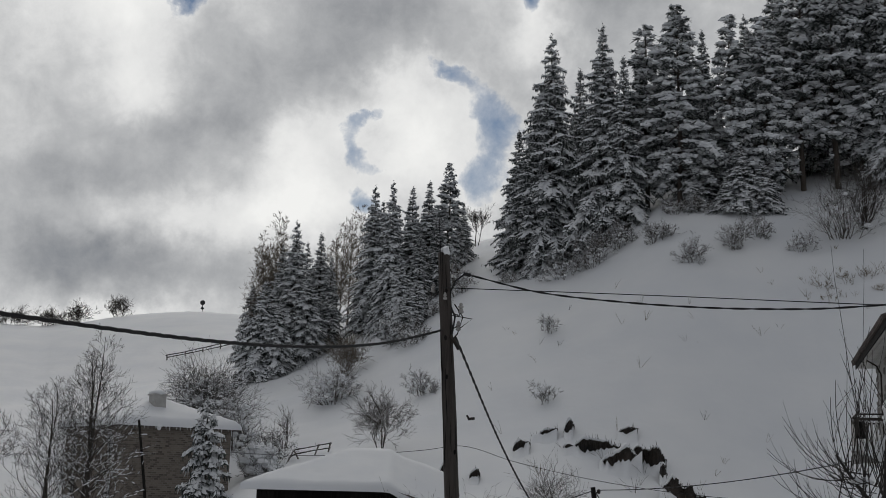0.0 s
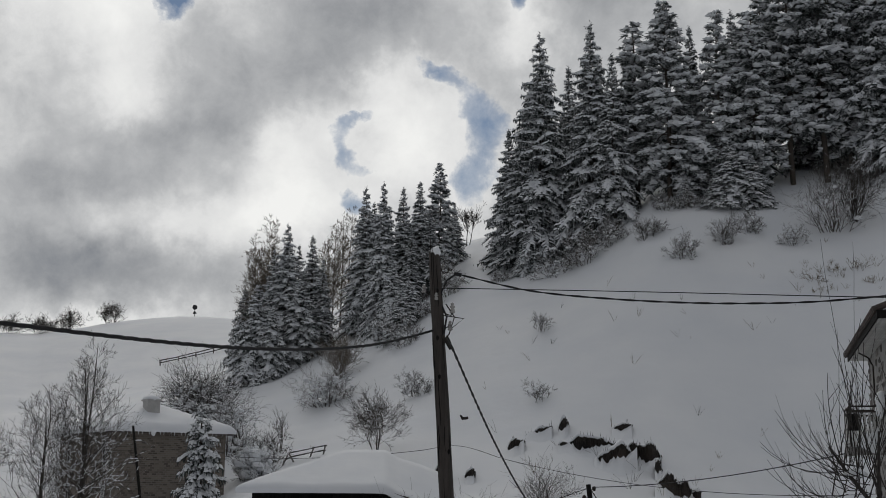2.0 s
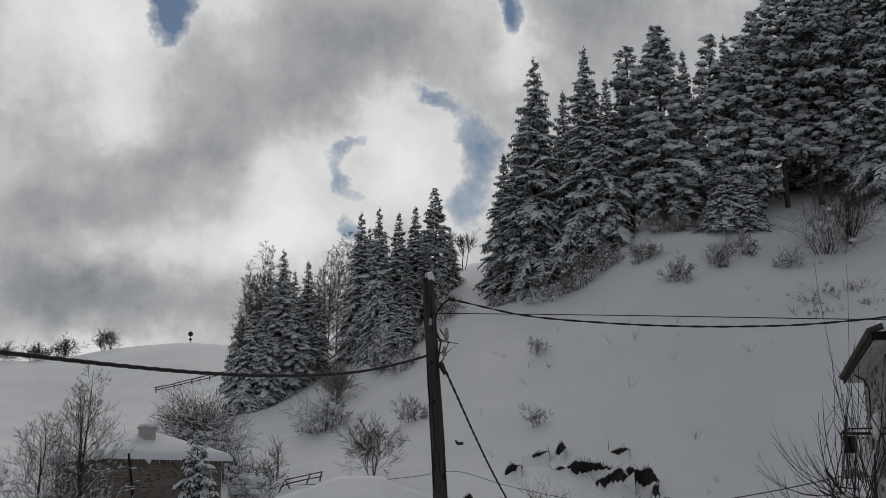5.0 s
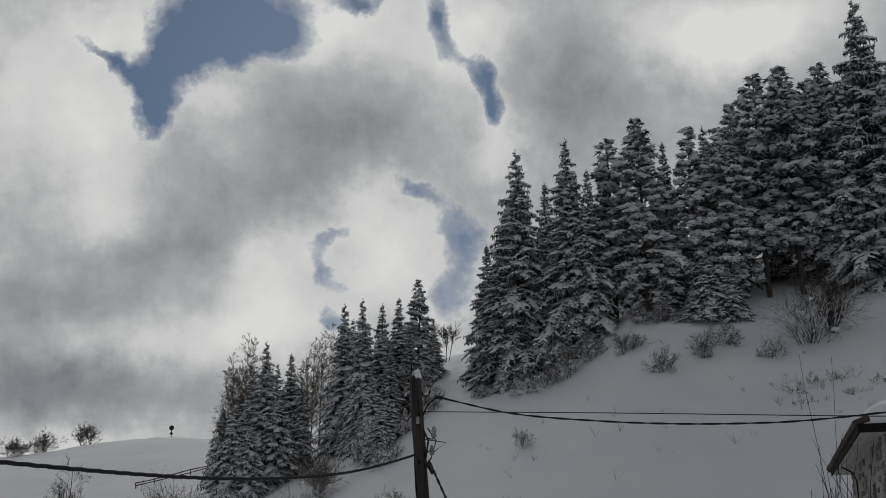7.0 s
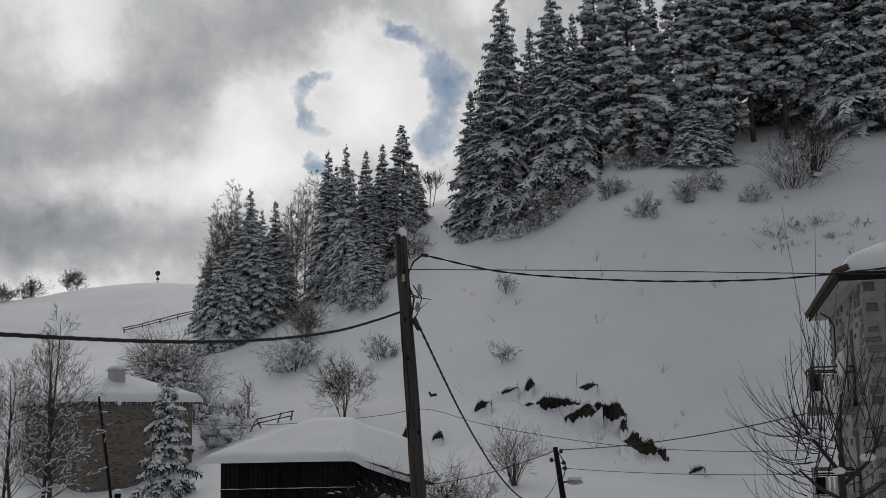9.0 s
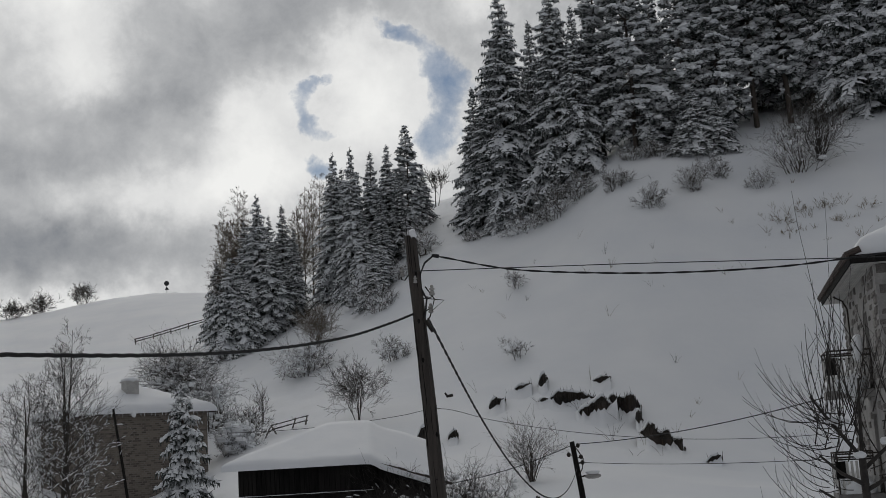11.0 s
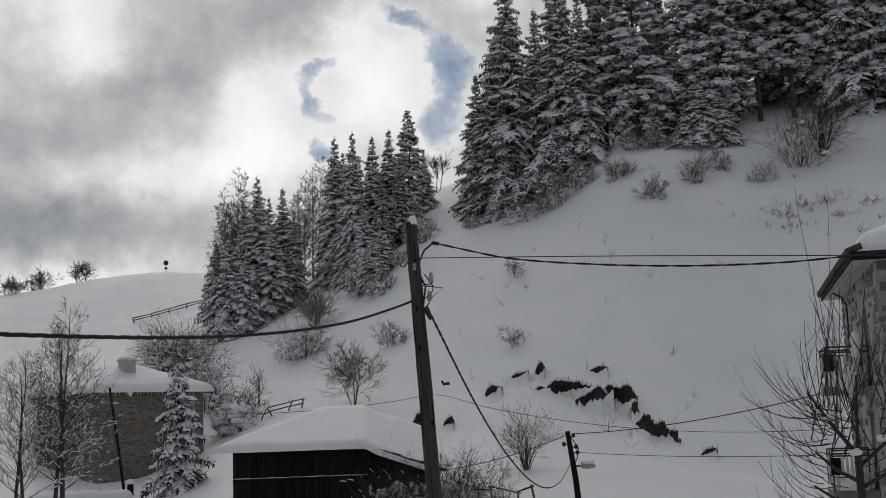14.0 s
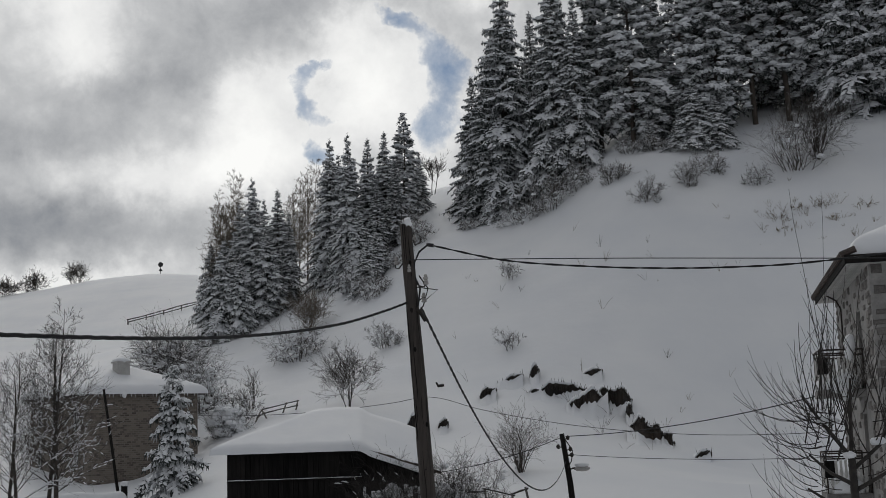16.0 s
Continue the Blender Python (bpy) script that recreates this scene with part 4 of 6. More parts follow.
# ---- rock outcrops that break through the snow ----
def outcrop(bearing, d, width, height, seed, lean=0.0):
    """A ragged bank cut into the slope, bare and dark under an overhanging lip of snow."""
    rnd = random.Random(seed)
    x, y, z = stand(bearing, d, 0.0)
    top = thing("rock_outcrop", x, y, z, "dark ragged rock face bare under a lip of snow", "rock", "rocks in the slope", rz=-bearing)
    inv = top.matrix_basis.inverted()
    rock, lip, root, bank = Soup(), Soup(), Soup(), Soup()
    n = max(6, int(width / 0.11))
    edge = [rnd.uniform(0, 1) for i in range(n + 1)]

    def slope_at(xx, yy):
        w = top.matrix_basis @ Vector((xx, yy, 0))
        return on_ground(w.x, w.y, 0.0) - z

    for i in range(n + 1):
        u = i / n
        xx = (u - 0.5) * width
        env = max(0.04, math.sin(math.pi * min(max(u, 0.01), 0.99)) ** 0.28) * (0.74 + 0.75 * noise.noise(Vector((xx * 1.3, seed * 3.7, 2))))
        yf = -height * 0.95 * env + 0.10 * noise.noise(Vector((xx * 1.4, seed, 0)))
        foot = slope_at(xx, yf)
        roof_z = foot + height * env * (0.85 + 0.12 * edge[i]) + lean * xx
        rock.v += [Vector((xx, yf - 0.05, foot - 0.4)), Vector((xx, yf - 0.10 + 0.12 * rnd.random(), foot + (roof_z - foot) * 0.4)), Vector((xx, yf + 0.10 * rnd.random(), roof_z + 0.05)), Vector((xx, yf + 1.0, roof_z + 0.1)), Vector((xx, yf + 1.0, foot - 0.4))]
        over = 0.12 * env * (0.5 + edge[(i * 3) % (n + 1)])
        ragged = 0.14 * height * (edge[(i * 5) % (n + 1)] - 0.5)
        for yy, zz in ((yf + 0.10, roof_z - 0.02), (yf - over, roof_z + ragged * 0.6), (yf - over - 0.05, roof_z + 0.13 * env + ragged * 0.3), (yf + 0.08, roof_z + 0.27 * env), (yf + 0.45, None), (yf + 1.1, None), (yf + 1.9, None)):
            if zz is None:
                ground = slope_at(xx, yy)
                q = (yy - yf) / 1.9
                zz = max(ground + 0.02 - 0.15 * (q > 0.9), (roof_z + 0.34 * env) * (1 - q) + (ground + 0.05) * q) if q < 0.95 else ground - 0.10
            lip.v.append(Vector((xx * 1.06, yy, zz)))
        drift = height * (0.03 + 0.36 * (0.5 + noise.noise(Vector((xx * 0.9 + 5, seed * 1.9, 0)))) + 0.16 * noise.noise(Vector((xx * 3.1, seed, 4))) + 0.34 * abs(noise.noise(Vector((xx * 5.3, seed * 2.3, 8))))) + lean * xx
        for yy, zz in ((yf - 1.5, slope_at(xx, yf - 1.5) - 0.12), (yf - 0.9, slope_at(xx, yf - 0.9) + 0.10), (yf - 0.45, foot + drift * 0.55 - 0.1), (yf - 0.16, foot + drift), (yf + 0.05, foot + drift + 0.03)):
            bank.v.append(Vector((xx * 1.08, yy, zz)))
        for k in range(5):
            p = Vector((xx + rnd.uniform(0, width / n), yf - 0.06, roof_z + 0.05))
            root.spike(p, p + Vector((rnd.uniform(-.08, .08), -0.06, -rnd.uniform(0.15, 0.62) * min(1, height))), 0.035)
            if k == 0 and rnd.random() < 0.4:
                root.spike(p, p + Vector((rnd.uniform(-.10, .10), -0.14, rnd.uniform(0.15, 0.42))), 0.022)
    for i in range(n):
        for k in range(4):
            a = i * 5 + k
            rock.f.append((a, a + 5, a + 6, a + 1))
        for k in range(6):
            a = i * 7 + k
            lip.f.append((a, a + 7, a + 8, a + 1))
        for k in range(4):
            a = i * 5 + k
            bank.f.append((a, a + 5, a + 6, a + 1))
    rock.out("rock_face", ROCK, top)
    lip.out("snow_lip", SNOW, top, "rounded lip of snow", smooth=True)
    bank.out("snow_drift", SNOW, top, "snow drifted against the foot", smooth=True)
    root.out("hanging_grass", DARK_TWIGS, top, "dark hanging roots and grass", kind="stuff")


for i, (b, d, w, h, ln) in enumerate([(1.95, 79.5, 0.9, 0.85, 0.3), (3.0, 82, 1.5, 0.6, 0.25), (4.15, 82.5, 0.5, 0.7, 0.5), (5.25, 79.0, 3.1, 1.0, 0.08), (6.85, 82.5, 1.1, 0.75, 0.25), (6.55, 77.0, 2.2, 1.05, 0.45),
                                      (7.85, 78.5, 1.7, 1.55, 0.0), (9.15, 72.0, 1.8, 1.45, 0.0), (9.95, 72.0, 0.9, 0.9, -0.5), (8.45, 76.0, 0.35, 1.4, 0.0), (11.6, 68.5, 0.8, 0.5, 0.5), (-1.55, 74.5, 0.8, 1.0, 0.3), (-0.2, 74.5, 0.5, 0.7, 0.3)]):
    outcrop(b, d, w * 1.1, h * 1.22, 500 + i, ln)


# ---- overhead line ----
def wire(name, pts, r, label, mat=None, strands=0, sides=5):
    """A cable as one tube along a smooth line through pts, twisted of strands where given."""
    ps = [Vector(p) for p in pts]
    run = [0.0]
    for a, b in zip(ps, ps[1:]):
        run.append(run[-1] + (b - a).length)
    n = max(12, int(run[-1] / 0.25))
    def on(s):
        return Vector([along(run, [p[k] for p in ps], s) for k in range(3)])
    s = Soup()
    line = [on(run[-1] * i / n) for i in range(n + 1)]
    if strands:
        fine_n = int(run[-1] / 0.05)
        for q in range(strands):
            pl = []
            for i in range(fine_n + 1):
                at = run[-1] * i / fine_n
                a = at * 2 * math.pi / 0.55 + q * 2 * math.pi / strands
                pl.append(on(at) + Vector((math.sin(a) * 0.3, math.cos(a) * 0.35, math.sin(a) * 0.9)) * r * 0.62)
            s.tube(pl, [r * 0.62] * len(pl), 5)
    else:
        s.tube(line, [r] * len(line), sides)
    ob = s.out(name, mat or CABLE, None, smooth=True)
    return tagged(ob, label, "cable", "overhead cables")


def sagging(a, b, sag, n=7):
    a, b = Vector(a), Vector(b)
    return [a.lerp(b, i / n) - Vector((0, 0, 4 * sag * (i / n) * (1 - i / n))) for i in range(n + 1)]


PX, PY = -0.405, 14.0       # foot line of the near pole


def utility_pole():
    top_z, lean = 8.36, -0.056
    foot = on_ground(PX, PY, 0.4)
    def axis(z):
        return Vector((PX + 0.0 + (z - top_z) * lean, PY, z))
    pole = thing("utility_pole", PX - lean * 6.2, PY, foot + 0.4, "weathered round wooden utility pole, leaning, capped with snow", "utility pole")
    inv = pole.matrix_basis.inverted()
    s = Soup()
    zs = [foot - 0.3 + (top_z - foot + 0.3) * i / 26 for i in range(27)]
    pr = random.Random(9)
    s.tube([inv @ (axis(z) + Vector((pr.uniform(-.004, .004), 0, 0))) for z in zs], [0.110 - 0.040 * (z - foot) / (top_z - foot) + pr.uniform(-.002, .002) for z in zs], 18)
    s.out("shaft", POLE_WOOD, pole, smooth=True)
    for z in (5.55, 6.05, 6.9, 7.35, 7.9):
        k = Soup()
        k.lump(inv @ (axis(z) + Vector((pr.uniform(-.06, .06), -0.075, 0))), 0.016, 0.012, 0.03, 4, 6, 0.3, z)
        k.out("knot", TAR_WOOD, pole, "dark knot in the wood")
    for i in range(26):
        ck = Soup()
        a, z0 = pr.uniform(-1.25, 1.25) - math.pi / 2, pr.uniform(3.2, 7.9)
        ln = pr.uniform(0.25, 0.9)
        ring = []
        for j in range(5):
            z = z0 + ln * j / 4
            rr = 0.1105 - 0.040 * (z - foot) / (top_z - foot)
            aa = a + 0.05 * math.sin(j * 1.9 + i)
            ring.append(inv @ (axis(z) + Vector((math.cos(aa) * rr, math.sin(aa) * rr, 0))))
        ck.tube(ring, [0.001, 0.004, 0.005, 0.004, 0.001], 4)
        ck.out("crack", TAR_WOOD, pole)
    c = Soup()
    c.lump(inv @ (axis(top_z) + Vector((0.015, 0, 0.005))), 0.062, 0.066, 0.075, 6, 12, 0.5, 3.0)
    c.out("snow_cap", BOUGH_SNOW, pole, "cap of snow", smooth=True)

    def insulator(p, big=1.0, arm=None):
        q = Soup()
        p = Vector(p)
        for dz, r in ((0.05, 0.022), (0.02, 0.034), (-0.015, 0.03), (-0.04, 0.036)):
            q.lump(inv @ (p + Vector((0, 0, dz * big))), r * big, r * big, 0.02 * big, 5, 10, 0.05)
        o = q.out("insulator", PORCELAIN, pole, "grey porcelain insulator", smooth=True)
        if arm:
            h = Soup()
            h.tube([inv @ Vector(a) for a in arm], [0.008] * len(arm), 6)
            h.out("hook", IRON, pole, "bent iron hook")
        return o

    a1, a2 = axis(7.95), axis(7.72)
    insulator((PX - 0.115, PY - 0.02, 7.93), 0.8, [a1 + Vector((-0.05, 0, -0.02)), (PX - 0.09, PY - 0.02, 7.84), (PX - 0.13, PY - 0.02, 7.85), (PX - 0.125, PY - 0.02, 7.91)])
    insulator((PX + 0.03, PY - 0.09, 7.83), 0.7)
    insulator((PX + 0.215, PY - 0.02, 7.70), 1.0, [a2 + Vector((0.06, 0, -0.05)), (PX + 0.15, PY - 0.02, 7.63), (PX + 0.20, PY - 0.02, 7.62), (PX + 0.21, PY - 0.02, 7.68)])
    insulator((PX + 0.19, PY - 0.04, 7.49), 0.9, [a2 + Vector((0.06, 0, -0.2)), (PX + 0.14, PY - 0.03, 7.47), (PX + 0.19, PY - 0.04, 7.5)])
    insulator((PX + 0.10, PY + 0.02, 8.20), 0.6, [a1 + Vector((0.06, 0, 0.22)), (PX + 0.10, PY, 8.12), (PX + 0.16, PY, 8.13), (PX + 0.17, PY, 8.19)])
    j = Soup()
    j.tube([inv @ Vector((PX + 0.10, PY - 0.03, 7.62)), inv @ Vector((PX + 0.35, PY - 0.03, 7.58)), inv @ Vector((PX + 0.20, PY - 0.05, 7.46))], [0.007, 0.006, 0.006], 6)
    j.tube([inv @ Vector((PX + 0.14, PY - 0.03, 7.75)), inv @ Vector((PX + 0.24, PY - 0.03, 7.60)), inv @ Vector((PX + 0.18, PY - 0.05, 7.40)), inv @ Vector((PX + 0.10, PY - 0.05, 7.30))], [0.008] * 4, 6)
    j.tube([inv @ Vector((PX + 0.06, PY - 0.05, 7.40)), inv @ Vector((PX + 0.14, PY - 0.05, 7.33)), inv @ Vector((PX + 0.20, PY - 0.05, 7.22))], [0.02, 0.024, 0.02], 8)
    j.out("bracket", IRON, pole, "iron bracket with loose wire ends")
    cl = Soup()
    cl.tube([inv @ Vector((PX + 0.235, PY, 8.115)), inv @ Vector((PX + 0.32, PY, 8.10))], [0.020, 0.024], 8)
    cl.out("cable_clamp", CABLE, pole, "black tension clamp")
    lp = Soup()
    lp.tube([inv @ Vector(p) for p in ((PX + 0.25, PY, 8.11), (PX + 0.15, PY - 0.02, 8.03), (PX + 0.09, PY - 0.03, 7.90), (PX + 0.085, PY - 0.03, 7.75), (PX + 0.15, PY - 0.04, 7.60), (PX + 0.12, PY - 0.06, 7.40))], [0.011] * 6, 6)
    lp.out("jumper_cable", CABLE, pole, "black cable looping down the pole")


utility_pole()

K = 0.347
def left_at(y, z):
    return (PX - K * (PY - y), y, z)
wire("power_cable", [left_at(1.53, 6.652), left_at(4.07, 6.578), left_at(7.41, 6.649), left_at(10.11, 6.807), left_at(12.17, 7.062), left_at(13.33, 7.294), left_at(13.96, 7.439)], 0.0135, "thick twisted black power cable", strands=3)
wire("power_cable", [(PX + 0.30, 13.99, 8.10), (0.71, 13.55, 7.84), (1.64, 13.25, 7.70), (2.45, 12.95, 7.615), (3.05, 12.7, 7.575), (3.57, 12.45, 7.555), (4.35, 12.1, 7.58), (6.5, 11.2, 7.70)], 0.0105, "black power cable strung across to the houses", strands=2)
wire("power_wire", [(PX + 0.0, 13.90, 7.93), (1.95, 13.2, 7.775), (3.55, 12.5, 7.625), (4.35, 12.1, 7.545), (6.5, 11.2, 7.40)], 0.0055, "thin bare overhead wire")


def guy_z(y):
    a, b, c = (14.0, 7.40), (31.5, 4.37), (43.2, 4.67)
    return (a[1] * (y - b[0]) * (y - c[0]) / ((a[0] - b[0]) * (a[0] - c[0])) + b[1] * (y - a[0]) * (y - c[0]) / ((b[0] - a[0]) * (b[0] - c[0]))
            + c[1] * (y - a[0]) * (y - b[0]) / ((c[0] - a[0]) * (c[0] - b[0])))


wire("power_cable", [(-0.26 + (y - 14) * 0.1493, y, guy_z(y)) for y in (14.05, 18, 22, 27, 32, 37, 41, 43.6)], 0.0165, "slack black cable hanging down to the lamp post", strands=2)
fx = Soup()
fx.tube([(-0.02, 16.9, guy_z(16.9) - 0.02), (-0.10, 16.9, guy_z(16.9) - 0.03), (-0.13, 16.9, guy_z(16.9) + 0.02)], [0.02, 0.022, 0.012], 6)
tagged(fx.out("cable_fitting", IRON), "small iron fitting clipped to the slack cable", "cable clamp")


def lamp_post():
    x, y = 4.17, 43.8
    z0 = on_ground(x, y, 0.3)
    post = thing("street_lamp", x, y, z0, "short dark lamp post with a snow-topped lantern and cables", "street lamp")
    h = 5.68 - z0
    s = Soup()
    s.tube([(0.30, 0, -0.5), (0.12, 0, h * 0.5), (-0.10, 0, h)], [0.12, 0.105, 0.085], 10)
    s.out("post", TAR_WOOD, post, smooth=True)
    a = Soup()
    a.tube([(0.02, 0, h - 1.28), (0.25, 0, h - 1.22), (0.40, 0, h - 1.20)], [0.03, 0.03, 0.03], 6)
    a.out("arm", IRON, post)
    lan = Soup()
    lan.lump((0.56, 0, h - 1.24), 0.30, 0.14, 0.10, 5, 10, 0.05)
    lan.out("lantern", PORCELAIN, post, "grey lantern head", smooth=True)
    sn = Soup()
    sn.lump((0.56, 0, h - 1.12), 0.26, 0.15, 0.09, 5, 10, 0.2)
    sn.out("snow_cap", BOUGH_SNOW, post, "snow on the lantern", smooth=True)
    f = Soup()
    for dx, dz in ((-0.25, -0.45), (0.18, -0.55), (0.22, -0.75), (0.1, -0.15)):
        f.lump((dx, -0.05, h + dz), 0.07, 0.06, 0.09, 4, 6, 0.2)
        f.tube([(0, 0, h + dz - 0.05), (dx, -0.05, h + dz)], [0.02, 0.02], 5)
    f.tube([(0.0, -0.1, h - 0.2), (0.25, -0.1, h - 0.6), (0.2, -0.1, h - 0.95), (0.05, -0.1, h - 1.2)], [0.02] * 4, 5)
    f.out("insulator", IRON, post, "dark insulators and looped cable ends")


lamp_post()
wire("power_cable", sagging((4.2, 43.7, 5.58), (10.9, 33.0, 6.75), 0.25), 0.016, "black cable from the lamp post to the stone house")
wire("power_wire", sagging((4.2, 43.7, 4.95), (11.0, 33.2, 4.9), 0.12), 0.010, "thin cable from the lamp post to the stone house")
wire("power_cable", sagging((4.05, 43.8, 5.55), (-1.0, 47.0, 4.3), 0.2), 0.014, "black cable from the lamp post to the shed")
wire("power_wire", sagging((-15.75, 77.9, 7.3), (-1.0, 72, 7.85), 0.35) + sagging((-1.0, 72, 7.85), (20.0, 60, 5.3), 1.0)[1:], 0.016, "thin overhead wire crossing the slope")


# ---- roofs under snow ----
def snow_blanket(name, x0, y0, x1, y1, roof, depth, parent, label, nx=36, ny=20, over=0.12, seed=0.0):
    """A thick rounded layer of snow lying on a roof surface z = roof(x, y)."""
    v, f = [], []
    xs = [x0 - over + (x1 - x0 + 2 * over) * (0.5 - 0.5 * math.cos(math.pi * i / nx)) for i in range(nx + 1)]
    ys = [y0 - over + (y1 - y0 + 2 * over) * (0.5 - 0.5 * math.cos(math.pi * i / ny)) for i in range(ny + 1)]
    for y in ys:
        for x in xs:
            e = max(0.0, min(x - xs[0], xs[-1] - x, y - ys[0], ys[-1] - y))
            t = depth * math.sqrt(max(0.0, 1 - (1 - min(1.0, e / (depth * 1.1))) ** 2))
            w = noise.noise(Vector((x * 0.8 + seed, y * 0.8, 0))) * 0.22 * depth + noise.noise(Vector((x * 3.1, y * 3.1, seed))) * 0.05 * depth
            v.append((x, y, roof(min(max(x, x0), x1), min(max(y, y0), y1)) + 0.02 + t + w * (t / depth) - (0.10 if e < 0.01 else 0.0)))
    n = nx + 1
    for j in range(ny):
        for i in range(nx):
            a = j * n + i
            f.append((a, a + 1, a + n + 1, a + n))
    return mesh_object(name, v, f, ROOF_SNOW, parent, label, smooth=True)


def roof_sheet(name, x0, y0, x1, y1, roof, thick, mat, parent, nx=8, ny=8, label=""):
    v, f = [], []
    for dz in (0.0, -thick):
        for j in range(ny + 1):
            for i in range(nx + 1):
                x, y = x0 + (x1 - x0) * i / nx, y0 + (y1 - y0) * j / ny
                v.append((x, y, roof(x, y) + dz))
    n, m = nx + 1, (nx + 1) * (ny + 1)
    for j in range(ny):
        for i in range(nx):
            a = j * n + i
            f += [(a, a + 1, a + n + 1, a + n), (a + m, a + n + m, a + n + 1 + m, a + 1 + m)]
    for i in range(nx):
        f += [(i, i + m, i + 1 + m, i + 1), (ny * n + i, ny * n + i + 1, ny * n + i + 1 + m, ny * n + i + m)]
    for j in range(ny):
        a, b = j * n, j * n + nx
        f += [(a, a + n, a + n + m, a + m), (b, b + m, b + n + m, b + n)]
    return mesh_object(name, v, f, mat, parent, label)


def hip(x0, y0, x1, y1, z, slope):
    def roof(x, y):
        return z + slope * max(0.0, min(x - x0, x1 - x, y - y0, y1 - y))
    return roof


# ---- black plank shed ----
def shed():
    x0, y0 = -7.38, 41.4
    zg = on_ground(-5, 42.5) - 0.2
    b = thing("shed", x0, y0, zg, "black tarred plank shed under a thick blanket of snow", "shed", rz=4.0)
    h = 5.42 - zg
    w, dp = 4.62, 6.0
    body = Soup()
    body.box(0.06, 0.06, -1.0, w - 0.05, dp, h)
    body.out("wall", TAR_WOOD, b)
    pr = random.Random(3)
    x = 0.0
    plank = None
    while x < w - 0.05:
        pw = pr.uniform(0.13, 0.19)
        s = Soup()
        s.box(x + 0.008, -0.022 - pr.uniform(0, 0.012), -1.0, min(x + pw, w) - 0.006, 0.05, h - pr.uniform(0.0, 0.03))
        s.out("plank", TAR_WOOD, b)
        x += pw
    y = 0.1
    while y < dp:
        s = Soup()
        s.box(-0.03, y, -1.0, 0.055, y + 0.17, h - 0.02)
        s.out("plank", TAR_WOOD, b)
        y += 0.18
    rail = Soup()
    rail.box(-0.02, -0.085, h - 0.99, w * 0.97, -0.036, h - 0.945)
    rail.out("batten", TAR_WOOD, b, "horizontal batten with a line of snow")
    sl = Soup()
    sl.tube([(w * 0.97 * i / 14, -0.062, h - 0.928 + 0.006 * math.sin(i * 2.3)) for i in range(15)], [0.013 + 0.004 * math.sin(i * 1.7) for i in range(15)], 6)
    sl.out("snow_line", BOUGH_SNOW, b, "line of snow on the batten", smooth=True)
    roof = hip(-0.45, -0.35, w + 9.0, dp + 0.5, h + 0.02, 0.36)
    roof_sheet("roof", -0.45, -0.35, w + 0.05, dp + 0.5, roof, 0.07, TAR_WOOD, b, 10, 10)

    def whole(x, y):
        past = x - w + 0.15
        return roof(x, y) - 0.36 * (past + math.sqrt(past * past + 0.03)) / 2 - 0.10 * max(0.0, min(1.0, past / 0.3))
    snow_blanket("roof_snow", -0.45, -0.35, w + 1.9, dp + 0.5, whole, 0.19, b, "thick rounded blanket of snow", 70, 30, 0.10)

    def wing(x, y):
        return h + 0.0 - 0.34 * (x - w)
    roof_sheet("side_roof", w + 0.06, -0.25, w + 2.3, dp - 1.0, wing, 0.10, TILE, b, 6, 6, "sloping side roof of dark shingles")
    for i in range(8):
        s = Soup()
        m = Matrix.Translation((w + 0.1 + i * 0.3, -0.42, wing(w + 0.1 + i * 0.3, 0) - 0.03)) @ Matrix.Rotation(math.atan(0.34), 4, "Y")
        s.box(0, 0, -0.05, 0.31, 0.3, 0.02 + 0.02 * (i % 3), m)
        s.out("shingle", TILE, b)
    for i in range(11):
        xa = w + 0.05 + i * 0.2
        wl = Soup()
        wl.box(xa, 0.05, -1.0, xa + 0.205, 0.12, wing(xa + 0.2, 0) - 0.1)
        wl.out("plank", TAR_WOOD, b)
    wl = Soup()
    wl.v += [Vector(q) for q in ((w, 0.125, -1), (w + 2.2, 0.125, -1), (w + 2.2, 0.125, wing(w + 2.2, 0) - 0.1), (w, 0.125, wing(w, 0) - 0.1), (w, dp - 1.2, -1), (w + 2.2, dp - 1.2, -1), (w + 2.2, dp - 1.2, wing(w + 2.2, 0) - 0.1), (w, dp - 1.2, wing(w, 0) - 0.1))]
    wl.f += [(0, 1, 2, 3), (5, 4, 7, 6), (4, 0, 3, 7), (1, 5, 6, 2), (3, 2, 6, 7), (4, 5, 1, 0)]
    wl.out("side_wall", TAR_WOOD, b)
    return b


shed()
for i, (b, d, h, w) in enumerate([(-3.2, 40.7, 3.1, 1.9), (-2.3, 40.6, 3.3, 2.2), (-1.3, 40.6, 3.2, 2.3), (-0.4, 41.0, 3.0, 2.3), (-2.7, 39.8, 2.7, 2.2), (-1.6, 39.6, 2.7, 2.2), (0.5, 41.2, 2.8, 2.2)]):
    bush(b, d, h, w, "dense dark brush with lumps of snow beside the shed", 130 + i, mat=BLACK_TWIGS, stems=60, snow=0.12, lumps=3.4, lump_size=1.5, group="brush by the shed")


